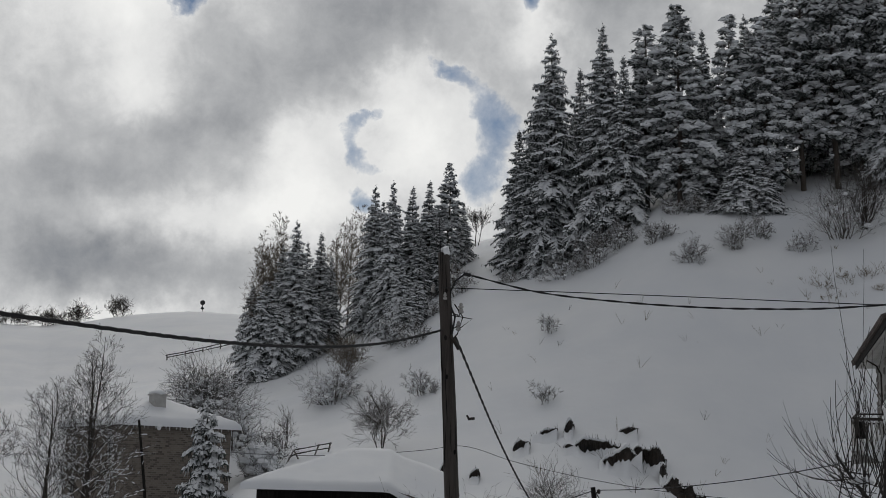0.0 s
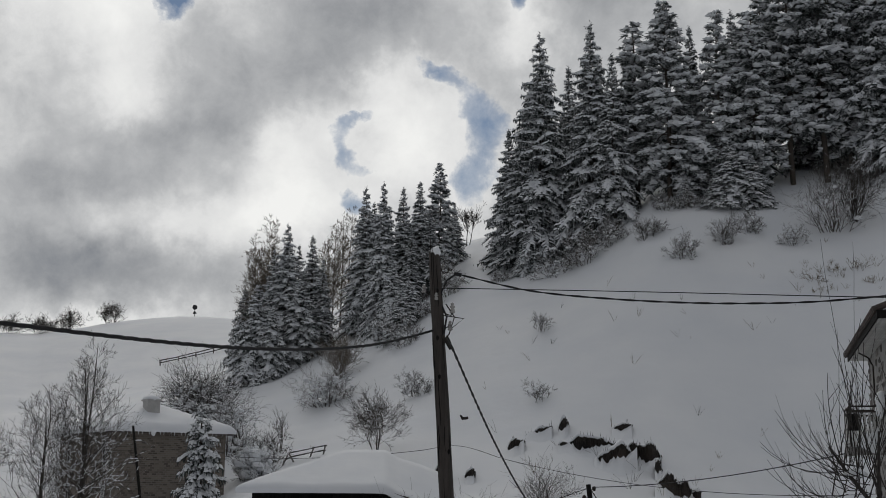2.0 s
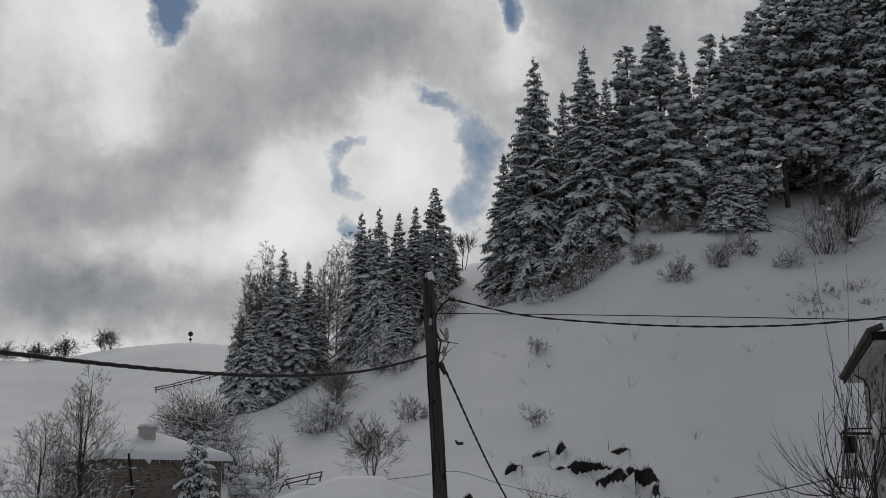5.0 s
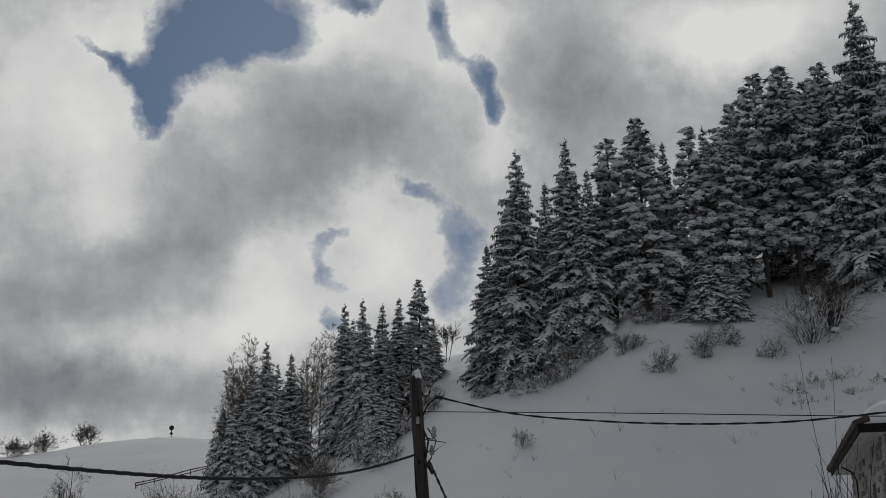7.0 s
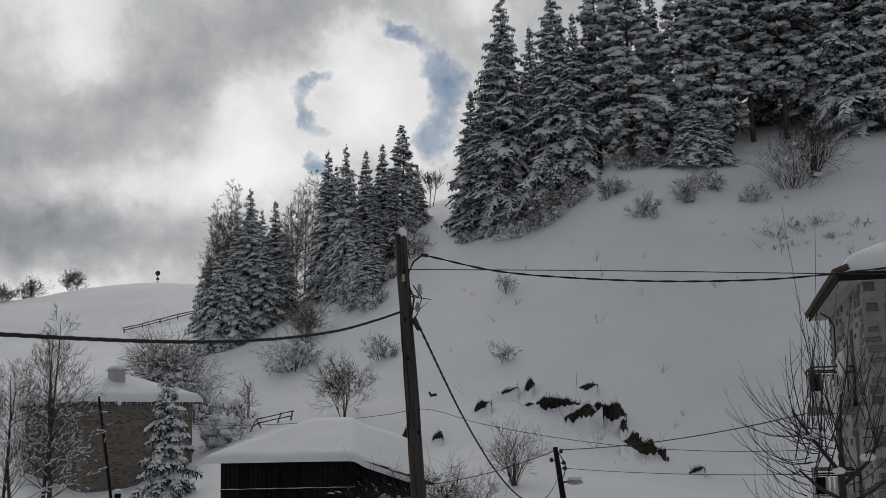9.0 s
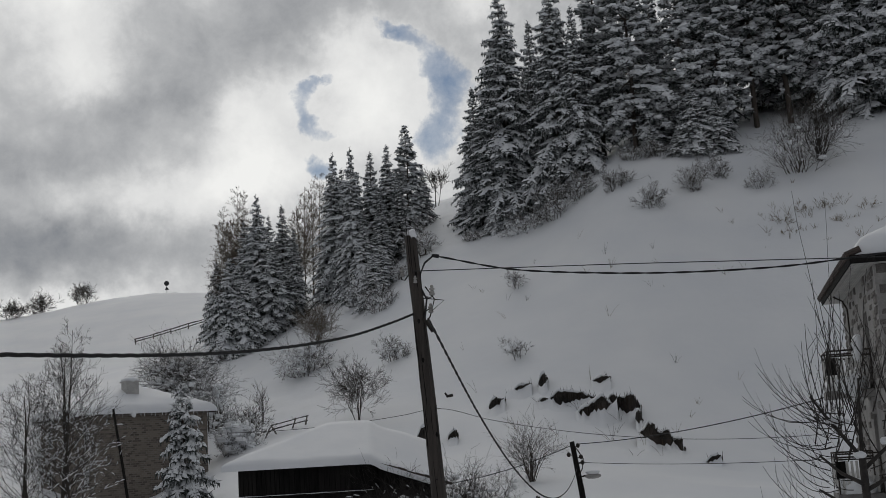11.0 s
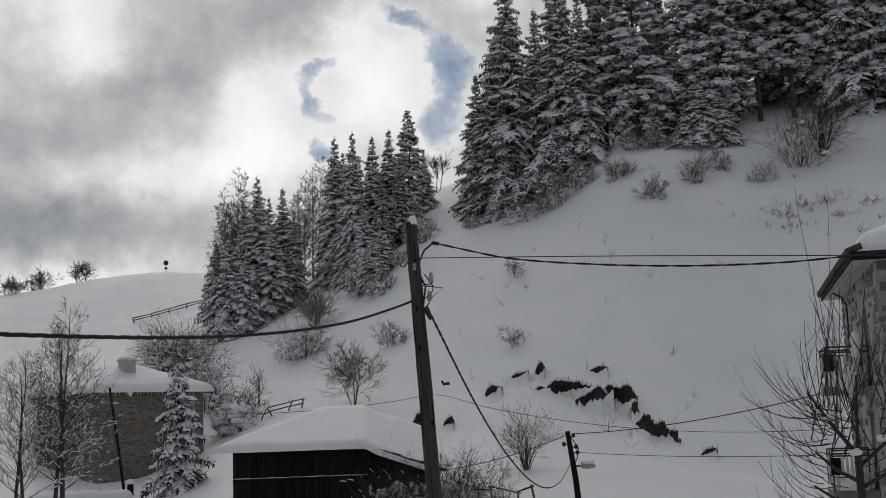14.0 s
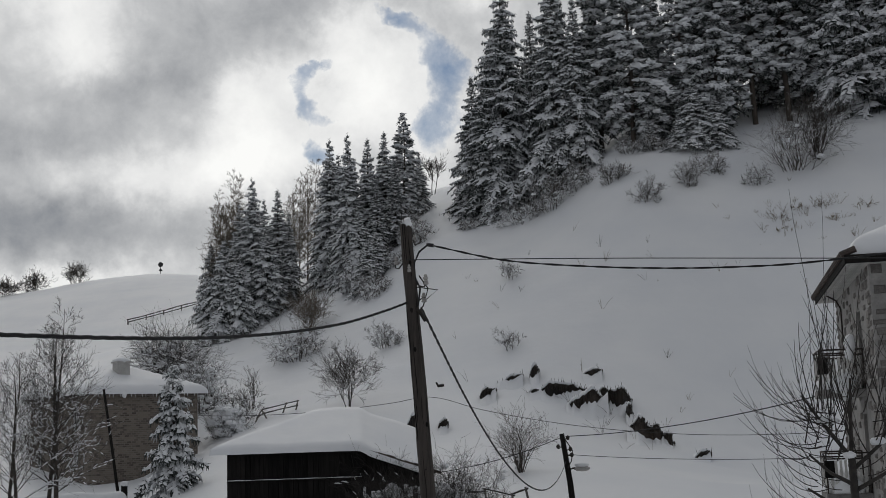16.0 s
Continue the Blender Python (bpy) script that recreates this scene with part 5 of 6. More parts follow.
# ---- fences ----
def fence(pts, heights, rails, label, seed, lean=0.0, r=0.05):
    pr = random.Random(seed)
    x, y = pts[0]
    z = on_ground(x, y)
    f = thing("fence", x, y, z, label, "fence", "broken fences")
    o = Vector((x, y, z))
    tops = []
    for px, py in pts:
        p = Vector((px, py, on_ground(px, py, 0.2)))
        e = p + Vector((pr.uniform(-lean, lean), 0, heights * pr.uniform(0.85, 1.1) + 0.2))
        s = Soup()
        s.tube([p - o, e - o], [r, r * 0.85], 6)
        s.out("post", GREY_WOOD, f)
        tops.append((p, e))
    for k in range(rails):
        q = 0.95 - 0.36 * k
        for (p0, e0), (p1, e1) in zip(tops, tops[1:]):
            s = Soup()
            a, b = p0.lerp(e0, q + pr.uniform(-.05, .05)) - o, p1.lerp(e1, q + pr.uniform(-.05, .05)) - o
            d = (b - a).normalized() * 0.1
            s.tube([a - d, b + d], [r * 0.8, r * 0.7], 6)
            s.out("rail", DARK_TWIGS, f)


def ground_line(b0, d0, b1, d1, n):
    return [(((d0 + (d1 - d0) * i / n)) * math.sin(radians(b0 + (b1 - b0) * i / n)), (d0 + (d1 - d0) * i / n) * math.cos(radians(b0 + (b1 - b0) * i / n))) for i in range(n + 1)]


fence(ground_line(-14.55, 176, -10.6, 179, 5), 0.75, 2, "dark wooden rail fence on the snowy hill", 1, 0.1, 0.10)
fence(ground_line(-8.9, 84, -7.0, 84, 3), 0.7, 2, "broken wooden fence half buried in snow", 2, 0.5, 0.06)
fence(ground_line(0.7, 46, 3.9, 45, 3), 1.25, 3, "collapsed wooden rail fence with snow on its rails", 3, 0.3, 0.05)


# ---- crest sign ----
def hill_sign():
    x, y, z = stand(-13.11, 247, 0.1)
    s = thing("hill_sign", x, y, z, "dark round marker above a small triangle on a post", "sign")
    p = Soup()
    p.tube([(0, 0, -0.3), (0, 0, 2.2)], [0.06, 0.06], 8)
    p.out("post", SIGN_BLACK, s)
    d = Soup()
    d.tube([(0, -0.10, 2.15), (0, -0.04, 2.15)], [0.50, 0.50], 20)
    d.out("disc", SIGN_BLACK, s, "round dark plate")
    t = Soup()
    t.v += [Vector(q) for q in ((-0.42, -0.10, 0.85), (0.42, -0.10, 0.85), (0, -0.10, 1.5), (-0.42, -0.05, 0.85), (0.42, -0.05, 0.85), (0, -0.05, 1.5))]
    t.f += [(0, 1, 2), (5, 4, 3), (0, 3, 4, 1), (1, 4, 5, 2), (2, 5, 3, 0)]
    t.out("triangle", SIGN_BLACK, s, "small triangular plate")


hill_sign()


# ---- brick house ----
def brick_wall_material():
    m, gr, bsdf = material("coursed_brown_brickwork", 0.9)
    v = gr.tree.nodes.new("ShaderNodeTexCoord").outputs["Object"]
    sp = gr.tree.nodes.new("ShaderNodeSeparateXYZ")
    gr.link(v, sp.inputs[0])
    cb = gr.tree.nodes.new("ShaderNodeCombineXYZ")
    gr.link(gr.math("ADD", sp.outputs[0], sp.outputs[1]), cb.inputs[0])
    gr.link(sp.outputs[2], cb.inputs[1])
    br = gr.tree.nodes.new("ShaderNodeTexBrick")
    gr.link(cb.outputs[0], br.inputs["Vector"])
    br.inputs["Scale"].default_value = 1.0
    br.inputs["Brick Width"].default_value = 0.30
    br.inputs["Row Height"].default_value = 0.125
    br.inputs["Mortar Size"].default_value = 0.016
    br.inputs["Mortar Smooth"].default_value = 0.3
    br.inputs["Bias"].default_value = -0.25
    br.inputs["Color1"].default_value = (0.200, 0.170, 0.142, 1)
    br.inputs["Color2"].default_value = (0.028, 0.023, 0.019, 1)
    br.inputs["Mortar"].default_value = (0.215, 0.195, 0.17, 1)
    stain = gr.noise(v, 0.9, 5.0, 0.6).outputs["Fac"]
    gr.link(gr.mix(gr.ramp(stain, [(0.35, 0.0), (0.75, 0.45)]), br.outputs["Color"], (0.125, 0.105, 0.088)), bsdf.inputs["Base Color"])
    bump(gr, bsdf, gr.math("SUBTRACT", 1.0, br.outputs["Fac"]), 0.6, 0.015)
    return m


BRICKWORK = brick_wall_material()


def wall_with_openings(name, length, height, thick, openings, mat, parent, m, z0=-1.5):
    """A wall along local x with real openings (x, z, w, h), posed by m under its thing."""
    xs = sorted({0.0, length, *[o[0] for o in openings], *[o[0] + o[2] for o in openings]})
    zs = sorted({z0, height, *[o[1] for o in openings], *[o[1] + o[3] for o in openings]})
    solid = {}
    for i in range(len(xs) - 1):
        for j in range(len(zs) - 1):
            cx, cz = (xs[i] + xs[i + 1]) / 2, (zs[j] + zs[j + 1]) / 2
            solid[i, j] = not any(o[0] < cx < o[0] + o[2] and o[1] < cz < o[1] + o[3] for o in openings)
    s, ids = Soup(), {}

    def vert(i, j, k):
        if (i, j, k) not in ids:
            ids[i, j, k] = len(s.v)
            s.v.append(Vector((xs[i], thick * k, zs[j])))
        return ids[i, j, k]
    for (i, j), full in solid.items():
        if not full:
            continue
        s.f.append((vert(i, j, 0), vert(i + 1, j, 0), vert(i + 1, j + 1, 0), vert(i, j + 1, 0)))
        s.f.append((vert(i, j, 1), vert(i, j + 1, 1), vert(i + 1, j + 1, 1), vert(i + 1, j, 1)))
        for di, dj, a, b in ((-1, 0, (i, j + 1), (i, j)), (1, 0, (i + 1, j), (i + 1, j + 1)), (0, -1, (i, j), (i + 1, j)), (0, 1, (i + 1, j + 1), (i, j + 1))):
            if not solid.get((i + di, j + dj), False):
                s.f.append((vert(*a, 0), vert(*a, 1), vert(*b, 1), vert(*b, 0)))
    ob = s.out(name, mat, parent)
    ob.matrix_basis = m
    return ob


def window_unit(parent, m, w, h, mat=None, bars=1, snow=True):
    """A framed window in its opening: frame, panes, sill."""
    fr = Soup()
    t = 0.07
    for a in ((0, 0, w, t), (0, h - t, w, h), (0, t, t, h - t), (w - t, t, w, h - t)):
        fr.box(a[0], 0.06, a[1], a[2], 0.14, a[3])
    for i in range(bars):
        c = w * (i + 1) / (bars + 1)
        fr.box(c - 0.03, 0.065, t, c + 0.03, 0.135, h - t)
    fr.box(t, 0.07, h * 0.66, w - t, 0.13, h * 0.66 + 0.05)
    win = fr.out("window", mat or WHITE_PAINT, parent, "small window with an old white frame")
    win.matrix_basis = m
    n = bars + 1
    for i in range(n):
        g2 = Soup()
        g2.box(w * i / n + 0.03, 0.095, t, w * (i + 1) / n - 0.03, 0.105, h - t)
        g2.out("pane", GLASS, win)
    sl = Soup()
    sl.box(-0.06, -0.08, -0.06, w + 0.06, 0.06, 0.0)
    sl.out("sill", CONCRETE, win)
    if snow:
        sn = Soup()
        sn.tube([(-0.04, -0.02, 0.02), (w * 0.5, -0.02, 0.035), (w + 0.04, -0.02, 0.02)], [0.05, 0.06, 0.05], 6)
        sn.out("sill_snow", BOUGH_SNOW, win, smooth=True)
    return win


def brick_house():
    zg = 3.6
    hs = thing("brick_house", -21.3, 73.3, zg, "old two-storey brick house with a snow-covered hip roof", "house", rz=40.0)
    L, W, H = 7.2, 9.2, 5.15            # right wall along x, left wall along y
    rw = [(4.6, 3.35, 0.8, 1.1), (4.7, 0.9, 0.8, 1.1)]
    lw = [(1.6, 3.3, 0.85, 1.15), (1.6, 0.85, 0.85, 1.15), (4.6, 3.3, 0.85, 1.15), (4.6, 0.85, 0.85, 1.15), (7.2, 3.3, 0.85, 1.15), (7.2, 0.85, 0.85, 1.15)]
    wall_with_openings("wall", L, H, 0.35, rw, BRICKWORK, hs, Matrix.Identity(4))
    left_m = Matrix.Translation((0, W, 0)) @ Matrix.Rotation(radians(-90), 4, "Z")
    wall_with_openings("wall", W - 0.35, H, 0.35, [(W - o[0] - o[2], *o[1:]) for o in lw], BRICKWORK, hs, left_m)
    back = Soup()
    back.box(0.36, W - 0.35, -1.5, L, W, H)
    back.out("wall", BRICKWORK, hs)
    back = Soup()
    back.box(L - 0.35, 0.36, -1.5, L, W - 0.36, H)
    back.out("wall", BRICKWORK, hs)
    fl = Soup()
    fl.box(0.36, 0.36, -0.2, L - 0.36, W - 0.36, 0.0)
    fl.box(0.36, 0.36, 2.55, L - 0.36, W - 0.36, 2.7)
    fl.out("floor", GREY_WOOD, hs)
    for o in rw:
        window_unit(hs, Matrix.Translation((o[0], 0, o[1])), o[2], o[3])
    for o in lw:
        window_unit(hs, left_m @ Matrix.Translation((W - o[0] - o[2], 0, o[1])), o[2], o[3])
    roof = hip(-0.45, -0.45, L + 0.45, W + 0.45, H + 0.02, 0.42)
    roof_sheet("roof", -0.45, -0.45, L + 0.45, W + 0.45, roof, 0.14, TILE, hs, 12, 12)
    snow_blanket("roof_snow", -0.45, -0.45, L + 0.45, W + 0.45, roof, 0.36, hs, "thick smooth snow on the roof", 34, 34, 0.06, 2.0)
    ch = Soup()
    cx, cy = 2.9, 1.9
    ch.box(cx - 0.40, cy - 0.40, H, cx + 0.40, cy + 0.40, H + 1.95)
    ch.box(cx - 0.48, cy - 0.48, H + 1.95, cx + 0.48, cy + 0.48, H + 2.05)
    chimney = ch.out("chimney", RENDER_GREY, hs, "square rendered chimney")
    sn = Soup()
    sn.lump((cx, cy, H + 2.10), 0.52, 0.52, 0.22, 6, 12, 0.2)
    sn.out("chimney_snow", BOUGH_SNOW, chimney, "cap of snow", smooth=True)
    ic = Soup()
    for i in range(30):
        pr = i * 0.31
        ic.spike((0.1 + (i * 0.237) % L, -0.46, H - 0.05), (0.1 + (i * 0.237) % L, -0.46, H - 0.10 - 0.28 * abs(math.sin(i * 2.1)) ** 3), 0.03)
    ic.lump((2.0, -0.50, H - 0.1), 0.18, 0.1, 0.22, 5, 7, 0.4)
    ic.out("icicle_fringe", BOUGH_SNOW, hs, "icicles and slipped snow along the eave", kind="stuff")


brick_house()


def bare_pole():
    x, y, z = stand(-14.85, 70, 0.4)
    s = Soup()
    d = Vector((-0.95, 0, 6.3))
    s.tube([Vector((0, 0, -0.3)), d * 0.5, d], [0.09, 0.08, 0.065], 9)
    ob = s.out("wooden_pole", TAR_WOOD, smooth=True)
    ob.location = (x, y, z)
    tagged(ob, "leaning dark wooden pole in front of the brick house", "pole")
    for i, (dx, h) in enumerate(((0.0, 0.85), (0.95, 0.75))):
        st = thing("stump_post", x + dx + 0.3, y - 0.4, z + 0.2, "short dark post with a cap of snow", "post", "snow-capped posts")
        a = Soup()
        a.tube([(0, 0, -0.3), (0.03, 0, h)], [0.20, 0.17], 8)
        a.out("post", TAR_WOOD, st)
        b = Soup()
        b.lump((0.03, 0, h + 0.08), 0.24, 0.24, 0.16, 5, 9, 0.2)
        b.out("snow_cap", BOUGH_SNOW, st, smooth=True)


bare_pole()


def low_wall(bearing, d, length, turn, seed):
    x, y, z = stand(bearing, d, 0.2)
    w = thing("low_wall", x, y, z, "low stone garden wall under a pillow of snow", "wall", "snow-covered garden walls", rz=turn)
    s = Soup()
    s.box(-length / 2, -0.2, -0.5, length / 2, 0.2, 0.45)
    s.out("masonry", STONE, w)
    snow_blanket("snow_pillow", -length / 2, -0.25, length / 2, 0.25, lambda a, b: 0.45, 0.45, w, "pillow of snow", 20, 8, 0.1, seed)


low_wall(-16.2, 66.5, 3.6, 12, 1.0)
low_wall(-17.9, 66.5, 2.6, 14, 2.0)


# ---- stone house with balconies ----
def stone_house():
    zg = 2.3
    hs = thing("stone_house", 10.15, 28.8, zg, "tall plastered stone house with balconies and a snowy overhanging roof", "house", rz=-13.1)
    W, L, H = 9.0, 9.5, 9.70 - zg       # width along x, depth along y
    doors = [(2.7, 6.62 - zg, 0.9, 2.05), (3.0, 3.97 - zg, 0.9, 2.05)]
    wins = [(6.6, 7.3 - zg, 0.9, 1.25)]
    west_m = Matrix.Translation((0, L, 0)) @ Matrix.Rotation(radians(-90), 4, "Z")
    ops = [(L - o[0] - o[2], *o[1:]) for o in doors + wins]
    wall_with_openings("wall", L - 0.4, H, 0.4, ops, PLASTER, hs, west_m)
    wall_with_openings("wall", W, H, 0.4, [(2.2, 7.2 - zg, 1.0, 1.3), (2.2, 4.5 - zg, 1.0, 1.3)], PLASTER, hs, Matrix.Identity(4))
    b = Soup()
    b.box(0.41, L - 0.4, -1.5, W, L, H)
    b.out("wall", PLASTER, hs)
    b = Soup()
    b.box(W - 0.4, 0.41, -1.5, W, L - 0.41, H)
    b.out("wall", PLASTER, hs)
    f = Soup()
    for z in (0.0, 3.97 - zg, 6.62 - zg):
        f.box(0.42, 0.42, z - 0.2, W - 0.42, L - 0.42, z - 0.01)
    f.out("floor", CONCRETE, hs)
    for o in ops[2:]:
        window_unit(hs, west_m @ Matrix.Translation((o[0], 0, o[1])), o[2], o[3])
    for z in (7.2, 4.5):
        window_unit(hs, Matrix.Translation((2.2, 0, z - zg)), 1.0, 1.3)
    for o in ops[:2]:
        d = Soup()
        d.box(o[0] + 0.02, 0.12, o[1], o[0] + o[2] - 0.02, 0.18, o[1] + o[3] - 0.02)
        d.box(o[0] + 0.14, 0.10, o[1] + 0.2, o[0] + o[2] - 0.14, 0.12, o[1] + 0.9)
        door = d.out("door", GREY_WOOD, hs, "weathered balcony door")
        door.matrix_basis = west_m
        k = Soup()
        k.tube([(o[0] + 0.1, 0.09, o[1] + 1.0), (o[0] + 0.2, 0.09, o[1] + 1.0)], [0.012, 0.012], 6)
        k.out("handle", IRON, door)
    # roof with a deep boarded overhang
    ov = 0.55
    roof = hip(-ov, -ov, W + ov, L + ov, H, 0.38)
    roof_sheet("roof", -ov, -ov, W + ov, L + ov, roof, 0.10, TILE, hs, 14, 14)
    snow_blanket("roof_snow", -ov, -ov, W + ov, L + ov, roof, 0.36, hs, "deep snow on the roof", 40, 40, -0.12, 6.0)
    n = 9
    for i in range(n):
        x = -ov + 0.03 + i * (ov / n)
        so = Soup()
        so.box(x, -ov + 0.04, H - 0.16, x + ov / n - 0.012, L + ov - 0.04, H - 0.125)
        so.out("soffit_board", WHITE_PAINT, hs, "pale soffit board")
    for i in range(n):
        y = -ov + 0.03 + i * (ov / n)
        so = Soup()
        so.box(0.0, y, H - 0.16, W + ov - 0.05, y + ov / n - 0.012, H - 0.125)
        so.out("soffit_board", WHITE_PAINT, hs, "pale soffit board")
    so = Soup()
    so.box(0.0, L + 0.02, H - 0.16, W, L + ov - 0.03, H - 0.125)
    so.out("soffit_board", WHITE_PAINT, hs, "pale soffit board")
    fa = Soup()
    fa.box(-ov - 0.03, -ov - 0.03, H - 0.18, -ov, L + ov + 0.03, H + 0.02)
    fa.box(-ov + 0.002, -ov - 0.03, H - 0.18, W + ov, -ov, H + 0.02)
    fa.out("fascia", TAR_WOOD, hs, "dark eave board")
    for i in range(36):
        t = Soup()
        t.tube([(-ov - 0.10, -ov + 0.16 + i * 0.31, H + 0.05), (-ov + 0.25, -ov + 0.16 + i * 0.31, H + 0.18)], [0.085, 0.085], 8)
        t.out("roof_tile", TILE, hs)
    dp = Soup()
    dp.tube([(-0.45, 0.9 + 6.2, H - 0.2), (-0.2, 0.9 + 6.2, H - 0.35), (-0.08, 0.9 + 6.2, H - 0.6), (-0.08, 0.9 + 6.2, 0.0)], [0.025] * 4, 8)
    dp.out("downpipe", IRON, hs, "dark rain pipe", smooth=True)
    # stones showing through the plaster, thickest at the corners
    pr = random.Random(21)
    blocks = []
    for k in range(8):
        s = Soup()
        bw, bh = pr.uniform(0.22, 0.5), pr.uniform(0.13, 0.24)
        s.v += [Vector(q) for q in ((0, 0, 0), (bw, 0, pr.uniform(-.03, .03)), (bw * pr.uniform(.9, 1.05), 0, bh), (pr.uniform(-.02, .04), 0, bh * pr.uniform(.85, 1.1)), (0.03, -0.04, 0.03), (bw - 0.03, -0.04, 0.03), (bw - 0.04, -0.045, bh - 0.03), (0.04, -0.04, bh - 0.03), (bw / 2, -0.055, bh / 2))]
        s.f += [(0, 1, 5, 4), (1, 2, 6, 5), (2, 3, 7, 6), (3, 0, 4, 7), (4, 5, 8), (5, 6, 8), (6, 7, 8), (7, 4, 8)]
        o = s.out("stone", STONE, hs)
        blocks.append(o.data)
        bpy.data.objects.remove(o)

    def stone(m):
        o = new("stone", blocks[pr.randrange(8)])
        o.parent = hs
        o.matrix_basis = m
    for row in range(30):
        z = 0.4 + row * 0.245
        for xx in (pr.uniform(0, 0.1), pr.uniform(0.45, 0.6), pr.uniform(0.9, 1.2)):       # near corner, both faces
            if pr.random() < 0.7:
                stone(west_m @ Matrix.Translation((L - xx - 0.5, 0, z + pr.uniform(-.06, .06))))
            if xx < 0.8 and pr.random() < 0.75:
                stone(Matrix.Translation((xx, 0, z)))
        stone(west_m @ Matrix.Translation((pr.uniform(0.05, 0.2), 0, z)))                      # far corner
        for k in range(4):
            q = pr.uniform(0.5, L - 1.5)
            if not any(o[0] - 0.5 < q < o[0] + o[2] and o[1] - 0.3 < z < o[1] + o[3] for o in ops):
                stone(west_m @ Matrix.Translation((q, 0, z)))
    for k in range(60):
        q = pr.uniform(0.9, W - 0.6)
        z = pr.uniform(0.5, H - 0.5)
        if not (1.7 < q < 3.2 and (4.2 - zg < z < 6.0 - zg or 6.9 - zg < z < 8.6 - zg)):
            stone(Matrix.Translation((q, 0, z)))
    return hs


stone_house()


def balcony(ya, yb, z, seed):
    """A concrete balcony on the stone house's side wall, with iron rails, pale slats and snow."""
    m = pose(10.15, 28.8, 0, 0, 0, -13.1)
    o = m @ Vector((0, ya, z))
    bl = thing("balcony", *o, "concrete balcony with black iron railing and pale slats", "balcony", "balconies of the stone house", rz=-13.1)
    dpt, ln = 1.15, yb - ya
    s = Soup()
    s.box(-dpt, 0, -0.20, -0.005, ln, 0.0)
    s.out("slab", CONCRETE, bl)
    def bar(name, pts, r, mat=IRON, label=""):
        q = Soup()
        q.tube(pts, [r] * len(pts), 6)
        return q.out(name, mat, bl, label)
    x0, x1, y0, y1 = -dpt + 0.05, -0.03, 0.05, ln - 0.05
    for zz in (0.88, 1.02):
        bar("rail", [(x1, y0, zz), (x0, y0, zz)], 0.022)
        bar("rail", [(x0, y0, zz), (x0, y1, zz)], 0.022)
        bar("rail", [(x0, y1, zz), (x1, y1, zz)], 0.022)
    for p in ((x0, y0), (x0, y1), (x1, y0), (x1, y1), (x0, (y0 + y1) / 2)):
        bar("post", [(*p, 0.0), (*p, 1.03)], 0.022)
    n = 9
    for i in range(1, n):
        q = Soup()
        c = x0 + (x1 - x0) * i / n
        q.box(c - 0.032, y0 - 0.012, 0.02, c + 0.032, y0 + 0.012, 0.84)
        q.out("slat", WHITE_PAINT, bl, "pale painted slat")
    for i in range(1, 13):
        c = y0 + (y1 - y0) * i / 13
        q = Soup()
        q.box(x0 - 0.012, c - 0.03, 0.02, x0 + 0.012, c + 0.03, 0.84)
        q.out("slat", WHITE_PAINT, bl, "pale painted slat")
    pn = Soup()
    pn.box(x0 - 0.03, y0 - 0.03, 0.40, x0 + 0.20, y0 - 0.016, 0.84)
    pn.box(x0 - 0.045, y0 - 0.03, 0.40, x0 - 0.03, y0 + 0.20, 0.84)
    pn.out("cloth_panel", TAR_WOOD, bl, "dark cloth panel tied to the rail")
    sn = Soup()
    sn.lump((-dpt * 0.5, ln * 0.4, 0.12), dpt * 0.5, ln * 0.5, 0.42, 7, 14, 0.3, seed)
    sn.out("drifted_snow", ROOF_SNOW, bl, "snow drifted on the slab", smooth=True)
    return bl


balcony(2.6, 4.6, 6.66, 1.0)
balcony(2.9, 4.9, 4.02, 2.0)
pot_at = pose(10.15, 28.8, 0, 0, 0, -13.1) @ Vector((-0.30, 2.70, 7.68))
pot = Soup()
pot.lump((0, 0, 0.16), 0.17, 0.17, 0.24, 6, 10, 0.25, 4.0)
pot.lump((-0.05, 0, -0.10), 0.13, 0.13, 0.22, 6, 10, 0.25, 5.0)
pt = pot.out("snow_heap", BOUGH_SNOW, smooth=True)
pt.location = pot_at
tagged(pt, "heap of snow piled on the balcony rail", "snow heap")


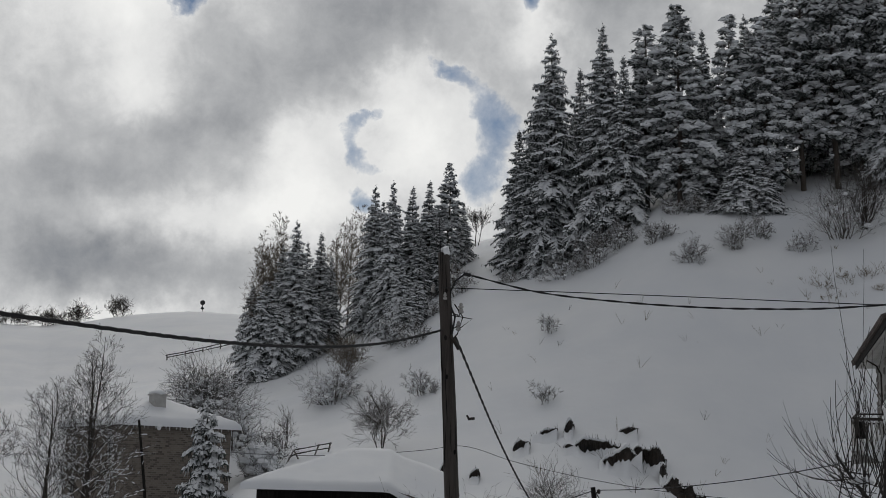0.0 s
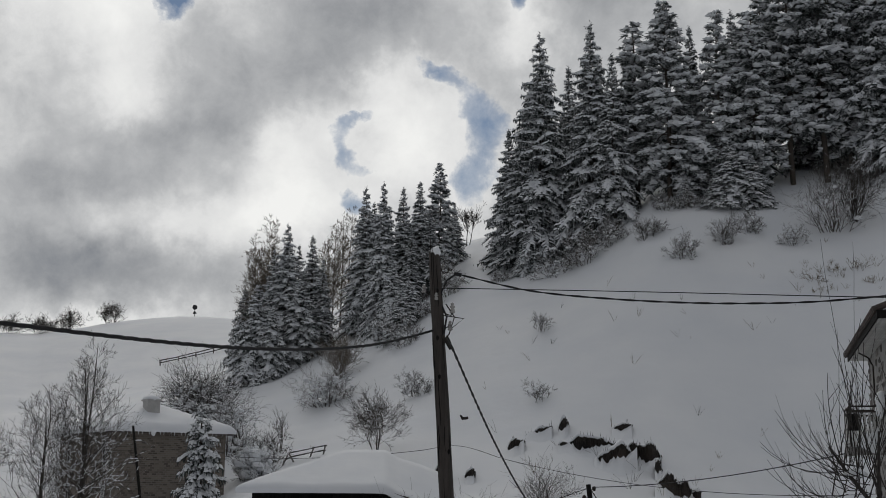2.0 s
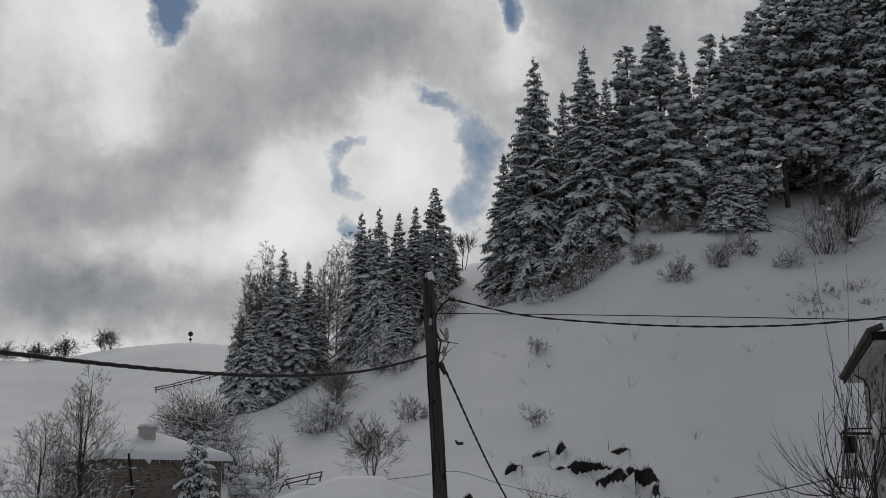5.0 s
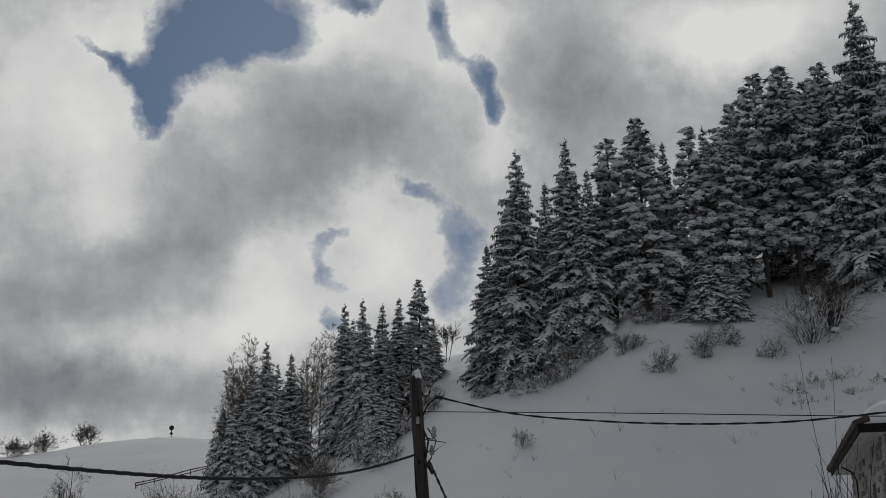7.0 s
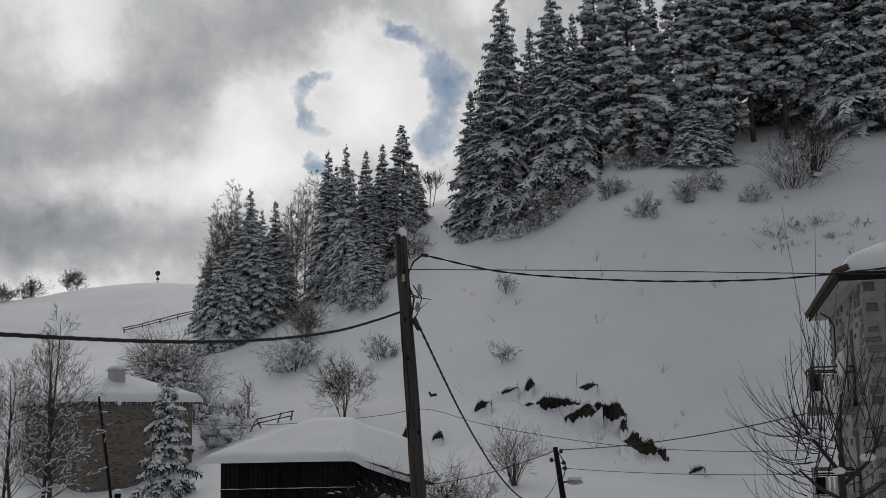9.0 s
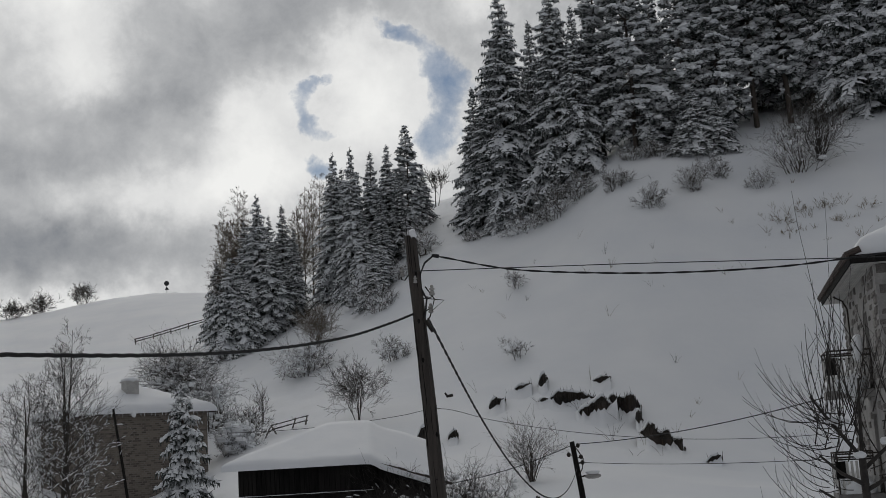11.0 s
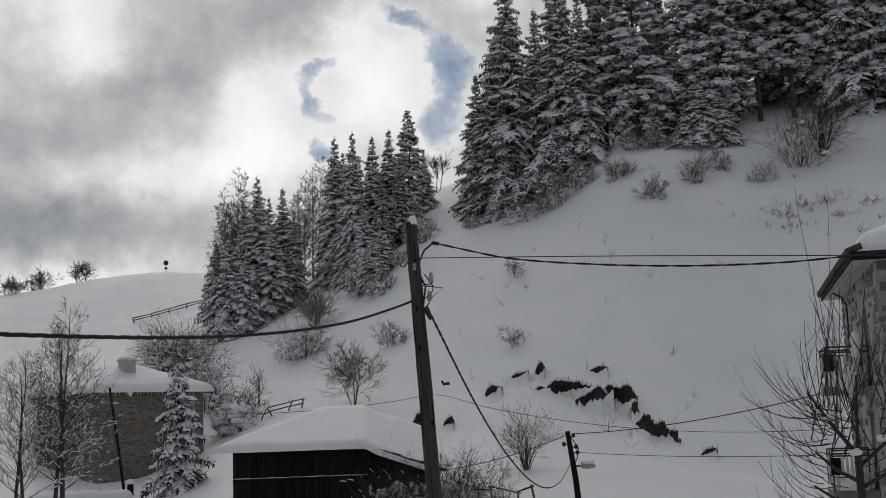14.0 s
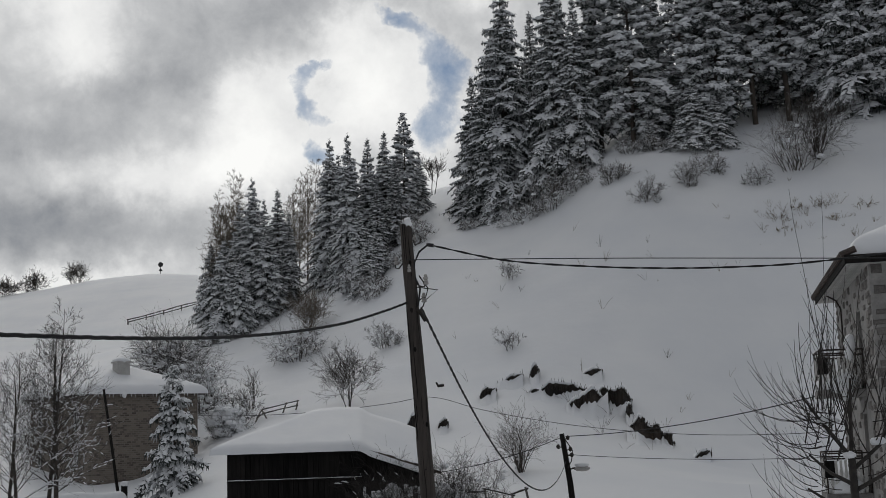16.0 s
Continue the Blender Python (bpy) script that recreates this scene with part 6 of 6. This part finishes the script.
# ---- fruit tree before the stone house ----
def fruit_tree():
    pr = random.Random(77)
    x, y = 24.5 * math.sin(radians(18.1)), 24.5 * math.cos(radians(18.1))
    z = on_ground(x, y, 0.1)
    top = thing("fruit_tree", x, y, z, "leafless fruit tree with long upswept dark shoots", "bare tree")
    wood, shoots, white = Soup(), Soup(), Soup()
    fork_z = 5.2 - z
    wood.tube([(0.05, 0, -0.3), (0.0, 0, fork_z * 0.5), (-0.02, 0, fork_z)], [0.11, 0.09, 0.07], 9)
    limbs = [((-0.02, 0, fork_z), (-0.55, 0.1, fork_z + 0.75), (-0.85, 0.1, fork_z + 1.2)), ((-0.02, 0, fork_z), (0.05, 0.1, fork_z + 0.7), (0.10, 0.1, fork_z + 1.5)), ((0.0, 0, fork_z - 0.2), (0.55, 0, fork_z + 0.25), (0.85, 0, fork_z + 0.9)),
             ((0, 0, fork_z - 0.5), (-0.5, -0.2, fork_z - 0.25), (-0.9, -0.3, fork_z + 0.1)), ((0, 0, fork_z - 0.9), (-0.45, 0.2, fork_z - 0.8), (-0.8, 0.3, fork_z - 0.55)), ((0, 0, fork_z - 0.6), (0.5, -0.2, fork_z - 0.3), (1.0, -0.3, fork_z + 0.1))]
    for a, b, c in limbs:
        wood.tube([a, b, c], [0.045, 0.032, 0.02], 7)

    def shoot(p, d, ln, r, curl, depth):
        pts, rad, v = [Vector(p)], [r], Vector(d).normalized()
        n = 7
        for i in range(n):
            v = (v + Vector((0, 0, curl * 0.16)) + Vector((pr.uniform(-1, 1), pr.uniform(-1, 1), pr.uniform(-1, 1))) * 0.09).normalized()
            pts.append(pts[-1] + v * ln / n)
            rad.append(r * (1 - 0.62 * (i + 1) / n))
        shoots.tube(pts, rad, 5 if depth else 3, cap=False)
        if depth:
            for k in range(3):
                i = pr.randrange(1, n - 1)
                dd = (pts[i + 1] - pts[i]).normalized() + Vector((pr.uniform(-1, 1), pr.uniform(-1, 1), pr.uniform(-0.2, 0.9))) * 0.7
                shoot(pts[i], dd, ln * pr.uniform(0.3, 0.55), r * 0.5, curl, depth - 1)
        return pts
    for k in range(26):       # steep shoots from the crown
        p = (pr.uniform(-0.85, 0.8), pr.uniform(-0.3, 0.3), fork_z + pr.uniform(-0.1, 1.1))
        shoot(p, (pr.uniform(-0.55, 0.45), pr.uniform(-0.3, 0.3), 1.0), pr.uniform(1.3, 3.0), 0.013, 0.2, 1)
    for k in range(34):       # arching twigs that sweep out and turn up
        p = (pr.uniform(-0.7, -0.15), pr.uniform(-0.2, 0.3), fork_z + pr.uniform(-1.4, 0.9))
        shoot(p, (-1.0, pr.uniform(-0.4, 0.4), pr.uniform(-0.55, 0.20)), pr.uniform(0.9, 1.9), 0.0105, 1.25, 1)
    for k in range(10):
        p = (pr.uniform(0.15, 0.8), pr.uniform(-0.2, 0.3), fork_z + pr.uniform(-1.0, 0.9))
        shoot(p, (1.0, pr.uniform(-0.4, 0.4), pr.uniform(-0.2, 0.4)), pr.uniform(1.0, 1.8), 0.012, 0.8, 1)
    for k in range(4):        # long straight water shoots
        shoot((-0.62 + 0.07 * k, 0.1, fork_z + 0.9), (0.12 + 0.03 * k, 0, 1.0), 2.6 + 0.1 * k, 0.010, 0.1, 0)
    shoot((-0.35, 0.1, fork_z + 0.8), (0.02, 0, 1), 4.4, 0.010, 0.05, 0)
    shoot((-0.31, 0.1, fork_z + 0.8), (0.03, 0, 1), 4.3, 0.009, 0.05, 0)
    white.lump((-0.40, 0.05, fork_z + 0.72), 0.24, 0.10, 0.08, 5, 9, 0.4, 1)
    white.lump((-0.05, 0.0, fork_z + 0.06), 0.12, 0.10, 0.08, 5, 9, 0.4, 2)
    white.lump((0.5, 0.0, fork_z + 0.30), 0.16, 0.09, 0.07, 5, 9, 0.4, 3)
    wood.out("trunk", BLACK_TWIGS, top, smooth=True)
    shoots.out("shoot_crown", BLACK_TWIGS, top, "long thin dark shoots", kind="stuff")
    white.out("snow_clump", BOUGH_SNOW, top, "snow lying in the forks", smooth=True, kind="stuff")


fruit_tree()
